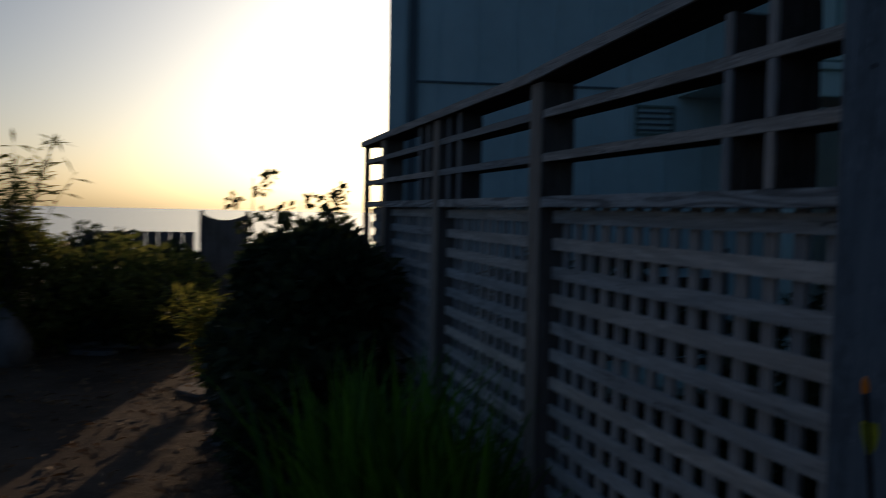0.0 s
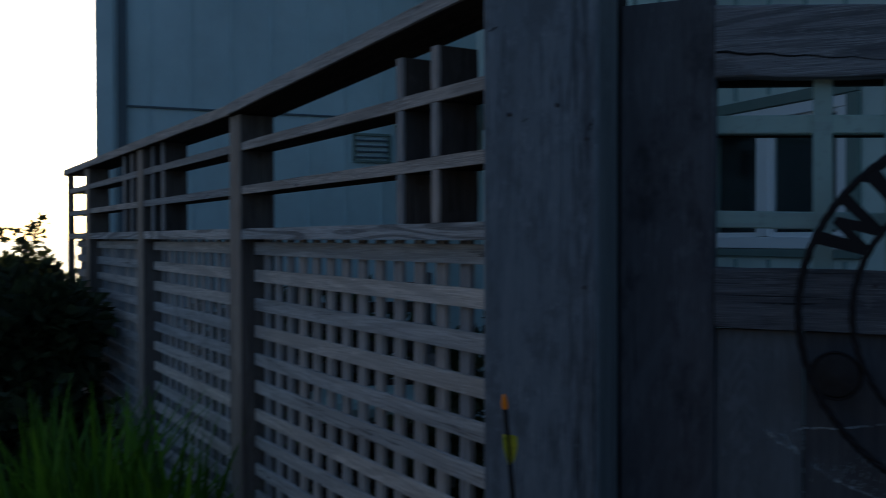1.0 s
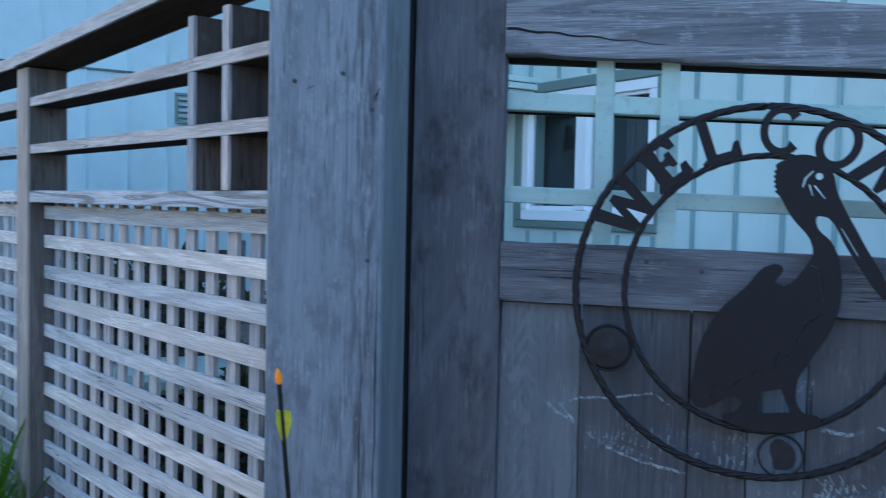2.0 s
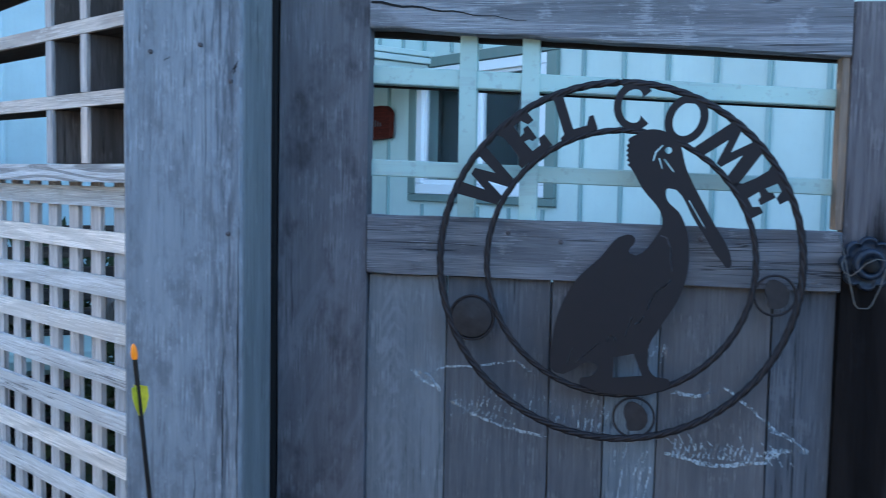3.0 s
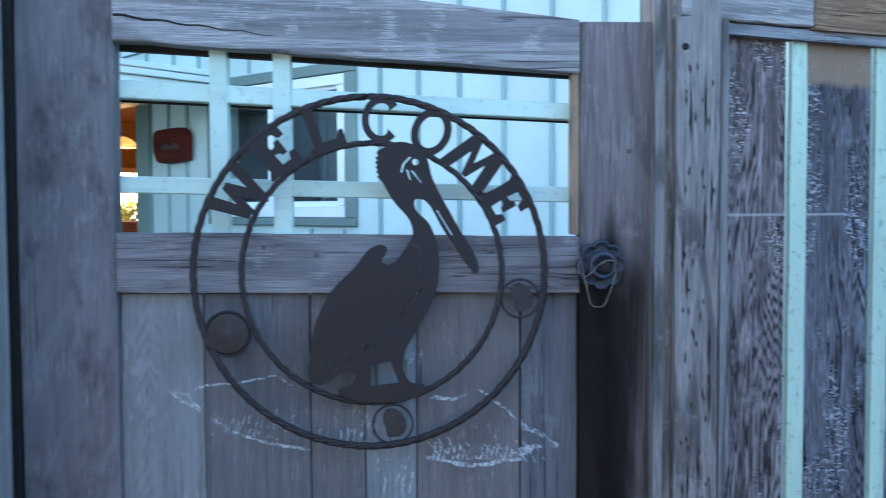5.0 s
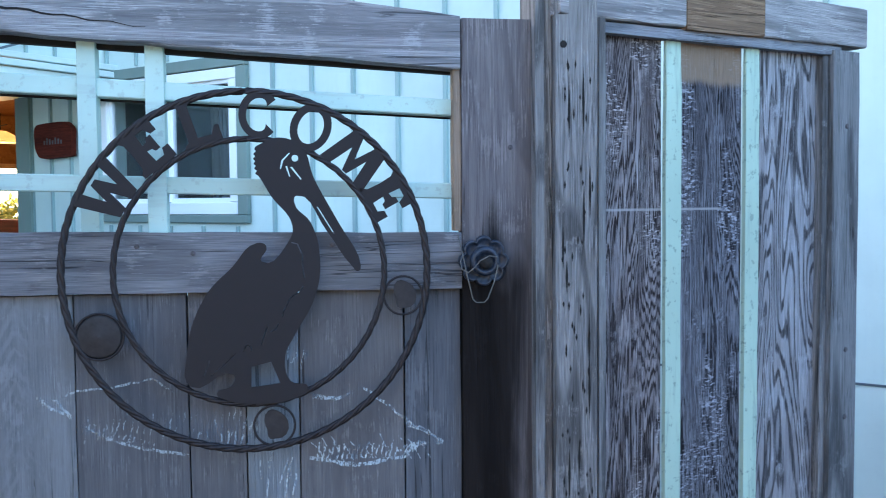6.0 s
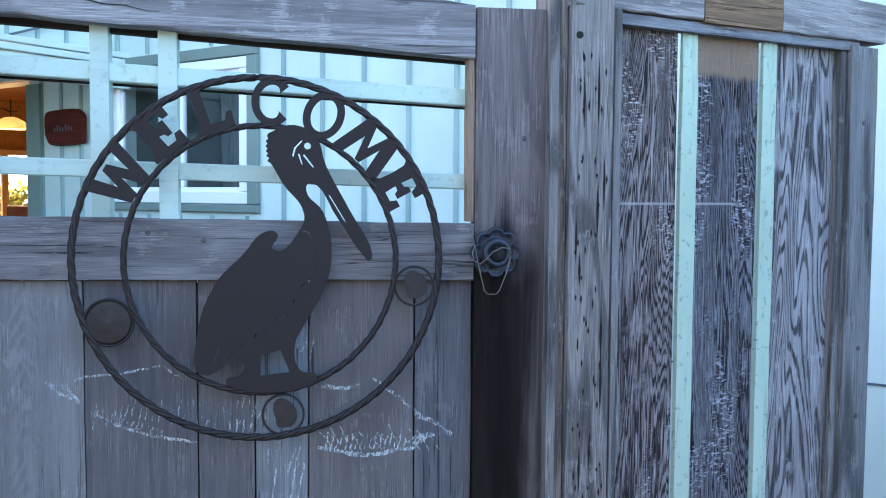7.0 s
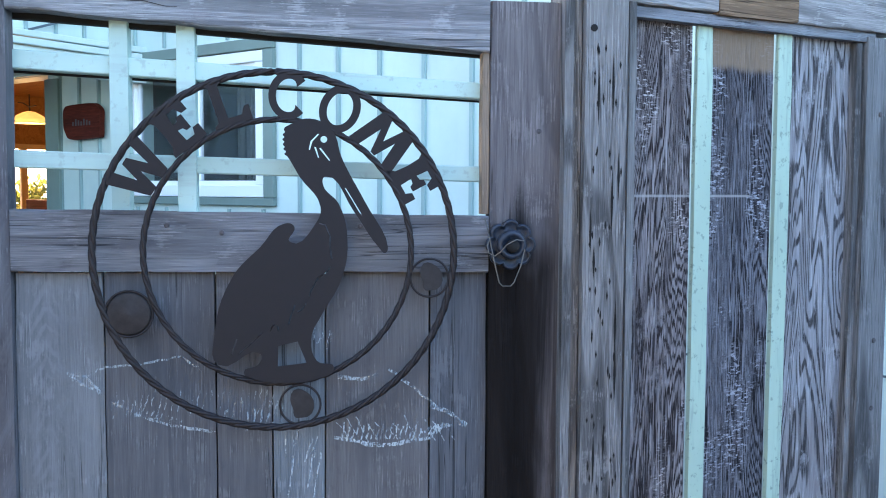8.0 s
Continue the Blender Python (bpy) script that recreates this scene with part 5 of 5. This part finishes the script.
def frond_bush(name, x, y, h, n, mat, label, seed, spread=0.5, lw=0.02):
    """upright feathery branches with rows of narrow leaves"""
    rnd = random.Random(seed)
    th = thing(name, pose(x, y, 0), label, "shrub")
    bm = bmesh.new()
    verts, faces = [], []
    for i in range(n):
        q = rnd.uniform(0, 2 * math.pi)
        out = rnd.uniform(0.1, 1.0) * spread
        hh = h * rnd.uniform(0.7, 1.0)
        pts = [Vector((math.cos(q) * out * k ** 1.6, math.sin(q) * out * k ** 1.6, hh * (k - 0.12 * k ** 3))) for k in [j / 7 for j in range(8)]]
        join_bm(bm, tube(pts, [0.012 * (1 - 0.85 * j / 7) for j in range(8)], 5))
        for j in range(2, 8):
            for s in range(9):
                p = pts[j - 1].lerp(pts[j], rnd.random())
                u = Vector((rnd.gauss(0, 1), rnd.gauss(0, 1), rnd.gauss(0.25, 0.4))).normalized()
                w = u.cross(Vector((0, 0, 1))).normalized() * lw * 0.5
                ln = rnd.uniform(3.0, 7.0) * lw
                k = len(verts)
                verts += [p[:], (p + u * ln * 0.5 + w)[:], (p + u * ln + Vector((0, 0, -0.15 * ln)))[:], (p + u * ln * 0.5 - w)[:]]
                faces.append((k, k + 1, k + 2, k + 3))
    part("branch", bm, BARK, th)
    me = bpy.data.meshes.new("leaves")
    me.from_pydata(verts, [], faces)
    me.materials.append(mat)
    ob = new("leaves", me)
    ob.parent = th


frond_bush("feathery_shrub", -8.75, 2.15, 2.5, 20, LEAF_GREEN, "tall feathery shrub against the bright sky", 31, 0.85, 0.036)
frond_bush("feathery_shrub", -9.1, 1.5, 1.9, 12, LEAF_GREEN, "tall feathery shrub against the bright sky", 32, 0.6, 0.03)
frond_bush("yellow_fern", -6.25, 2.75, 0.95, 16, LEAF_GOLD, "yellow-green backlit fern-like plant", 33, 0.42, 0.028)
frond_bush("yellow_fern", -8.3, 3.3, 0.95, 14, LEAF_GREEN, "yellow-green backlit fern-like plant", 34, 0.5, 0.028)
frond_bush("yellow_fern", -5.6, 2.9, 0.5, 10, LEAF_GOLD, "yellow-green backlit fern-like plant", 35, 0.4, 0.025)


def blade_clump(name, x, y, n, h, spread, seed, label):
    rnd = random.Random(seed)
    th = thing(name, pose(x, y, 0), label, "plant")
    verts, faces = [], []
    for i in range(n):
        if i < 90:
            verts, faces = [], []
        elif i == 90:
            verts, faces = [], []
        q = rnd.uniform(0, 2 * math.pi)
        b0 = Vector((rnd.gauss(0, spread * 0.45), rnd.gauss(0, spread * 0.25), -0.03))
        lean = rnd.uniform(0.05, 0.55)
        hh = h * rnd.uniform(0.6, 1.08)
        w = rnd.uniform(0.013, 0.025)
        side = Vector((-math.sin(q), math.cos(q), 0))
        k = len(verts)
        for j in range(8):
            s = j / 7
            p = b0 + Vector((math.cos(q) * lean * s ** 2.2 * hh, math.sin(q) * lean * s ** 2.2 * hh, hh * (s - 0.22 * lean * s ** 3)))
            ww = w * (1 - s ** 3) * (0.6 + 0.8 * s * (1 - s) * 2) + 0.0006
            mid = side.cross(Vector((0, 0, 1))) * ww * 0.35
            verts += [(p - side * ww)[:], (p + mid)[:], (p + side * ww)[:]]
            if j:
                c = k + 3 * j
                faces += [(c - 3, c - 2, c + 1, c), (c - 2, c - 1, c + 2, c + 1)]
        if i < 90:
            lm = bpy.data.meshes.new("leaf")
            lm.from_pydata(verts, [], faces)
            lm.materials.append(BLADE)
            new("leaf", lm).parent = th
    me = bpy.data.meshes.new("foliage")
    me.from_pydata(verts, [], faces)
    me.materials.append(BLADE)
    ob = tagged(new("foliage", me), kind="stuff")
    ob.parent = th


blade_clump("iris_clump", -1.90, 0.50, 300, 1.10, 0.40, 41, "bright green strappy clump of leaves at the fence")
blade_clump("iris_clump", -2.35, 0.72, 160, 0.98, 0.36, 42, "bright green strappy clump of leaves at the fence")
blade_clump("iris_clump", -1.70, 0.40, 150, 0.98, 0.30, 43, "bright green strappy clump of leaves at the fence")

shrub("dark_shrub", -5.35, 3.55, [(0, 0, 0.5, 0.5, 1.1), (0.1, 0.1, 0.85, 0.42, 1.0), (0.35, 0.2, 0.6, 0.4, 1.0), (-0.3, -0.1, 0.5, 0.4, 1.1)], 5000, 0.05, LEAF_DARK, "dense dark evergreen shrub by the house corner", 71)


def litter():
    """dry leaves and clods scattered over the soil"""
    rnd = random.Random(77)
    verts, faces = [], []
    for _ in range(2600):
        x, y = rnd.uniform(-10, -2.6), rnd.uniform(-1.2, 5.0)
        s = rnd.uniform(0.015, 0.05)
        q = rnd.uniform(0, 6.28)
        u, w = Vector((math.cos(q), math.sin(q), rnd.uniform(-0.3, 0.5))), Vector((-math.sin(q), math.cos(q), rnd.uniform(-0.2, 0.4)))
        p = Vector((x, y, rnd.uniform(0.0, 0.03)))
        k = len(verts)
        verts += [(p - u * s)[:], (p + w * s * 0.5 + Vector((0, 0, s * 0.3)))[:], (p + u * s)[:], (p - w * s * 0.5 + Vector((0, 0, s * 0.3)))[:]]
        faces += [(k, k + 1, k + 2), (k, k + 2, k + 3)]
    me = bpy.data.meshes.new("leaf_litter")
    me.from_pydata(verts, [], faces)
    me.materials.append(LITTER)
    tagged(new("leaf_litter", me), "dry brown leaf litter on bare soil", "leaf litter", kind="stuff")


litter()

shrub("garden_shrub", WINDOW_SHRUB[0], WINDOW_SHRUB[1], [(0, 0, 0.9, 0.6, 1.2), (0.3, 0.4, 1.2, 0.5, 1.0), (-0.4, -0.4, 1.3, 0.45, 1.0)], 2600, 0.07, LEAF_GREEN, "leafy shrub outside the kitchen window", 81)

# stand-in shrubs added in the yard to darken the lattice gaps
for i, (x, y) in enumerate(((-0.50, 1.0), (-1.0, 2.2), (-2.1, 2.2), (-2.8, 2.55))):
    shrub("yard_shrub", x, y, [(0, 0, 0.5, 0.5, 1.0), (0.3, 0.1, 0.85, 0.38, 1.0), (-0.3, 0.05, 0.8, 0.4, 1.0), (0.0, 0.0, 1.1, 0.25, 0.9)], 3500, 0.045, LEAF_DARK, "dark stand-in shrub behind lattice", 60 + i)


# slatted patio chairs stacked in the yard
def patio_chair(m):
    ch = thing("patio_chair", m, "dark slatted wooden patio chair in a stack", "chair", "stacked patio chairs")
    for x in (-0.26, 0.26):
        part("leg", box(x - 0.02, x + 0.02, -0.24, -0.20, 0.0, 0.60, 0.003), W_OLD, ch)
        part("back_leg", prism([(x - 0.02, 0.20), (x + 0.02, 0.20), (x + 0.02, 0.24), (x - 0.02, 0.24)], 0.0, 0.95, 0.003), W_OLD, ch)
        part("armrest", box(x - 0.035, x + 0.035, -0.27, 0.24, 0.602, 0.624, 0.004), W_OLD, ch)
    for i in range(6):
        part("seat_slat", box(-0.235, 0.235, -0.24 + i * 0.075, -0.185 + i * 0.075, 0.40, 0.42, 0.002), W_UNDER, ch)
    for i in range(6):
        part("back_slat", box(-0.238, 0.238, 0.205, 0.228, 0.48 + i * 0.078, 0.522 + i * 0.078, 0.002), W_UNDER, ch)
    return ch


for i in range(3):
    patio_chair(pose(-1.50 + 0.02 * i, 1.30 + 0.03 * i, -0.02 + 0.24 * i, 0, 0, 33))
cushion = thing("seat_cushion", pose(-1.44, 1.34, 0.902, 0, 0, 33), "pale blue seat cushion on the stacked chairs", "cushion")
part("pad", box(-0.21, 0.21, -0.22, 0.18, 0.0, 0.07, 0.02), P_SLAT, cushion)

# stepping stones
for i, (x, y, r) in enumerate(((-6.3, 2.75, 0.30), (-5.5, 2.5, 0.26), (-4.85, 2.05, 0.27), (-9.0, 3.2, 0.35))):
    bm = bmesh.new()
    n = 14
    f = [bm.verts.new((x + r * (1 + 0.15 * math.sin(3 * q + i)) * math.cos(q), y + r * 0.8 * (1 + 0.12 * math.cos(2 * q + i)) * math.sin(q), 0.012)) for q in [2 * math.pi * k / n for k in range(n)]]
    g = [bm.verts.new((v.co.x + (v.co.x - x) * 0.06, v.co.y + (v.co.y - y) * 0.06, -0.06)) for v in f]
    bm.faces.new(f)
    for k in range(n):
        bm.faces.new((f[k], g[k], g[(k + 1) % n], f[(k + 1) % n]))
    tagged(part("stepping_stone", bm, STONE), "flat grey stepping stone set in soil", "stone", "stepping stones")

# weathered stump and edging log
st = thing("driftwood_stump", pose(-8.7, 2.15, 0), "upright weathered driftwood stump in the garden bed", "stump")
part("body", tube([(0, 0, -0.05), (0.02, 0, 0.2), (-0.05, -0.03, 0.42), (-0.14, -0.08, 0.62)], [0.24, 0.20, 0.13, 0.05], 12), W_OLD, st, smooth=True)
tagged(part("edging_log", tube([(-9.2, 2.9, 0.03), (-8.9, 3.2, 0.04), (-8.6, 3.6, 0.03), (-8.3, 3.9, 0.03)], [0.04, 0.045, 0.045, 0.04], 10), W_OLD, smooth=True), "pale log edging a garden bed", "log")

# scalloped panel between two posts of the far garden fence
far = thing("garden_screen", pose(-9.7, 5.31, 0, 0, 0, 55), "grey wooden garden screen with scooped top", "screen")
bm = bmesh.new()
n = 14
loP, hiP = [], []
for y in (-0.02, 0.02):
    loP.append([bm.verts.new((-0.26 + 0.52 * i / n, y, 0.0)) for i in range(n + 1)])
    hiP.append([bm.verts.new((-0.26 + 0.52 * i / n, y, 1.36 + 0.07 * (2 * i / n - 1) ** 2)) for i in range(n + 1)])
for i in range(n):
    bm.faces.new((loP[0][i], loP[0][i + 1], hiP[0][i + 1], hiP[0][i]))
    bm.faces.new((loP[1][i], loP[1][i + 1], hiP[1][i + 1], hiP[1][i]))
    bm.faces.new((hiP[0][i], hiP[0][i + 1], hiP[1][i + 1], hiP[1][i]))
part("panel", bm, W_OLD, far)
for x in (-0.285, 0.285):
    part("post", prism([(x - 0.025, -0.03), (x + 0.025, -0.03), (x + 0.025, 0.03), (x - 0.025, 0.03)], -0.1, 1.48, 0.006), W_OLD, far)
ff = thing("far_fence", pose(-10.15, 4.75, 0, 0, 0, 55), "low dark garden fence in the distance", "fence")
for i in range(9):
    part("board", box(-1.0 + i * 0.15, -0.86 + i * 0.15, -0.012, 0.012, -0.1, 1.2, 0.003), W_OLD, ff)
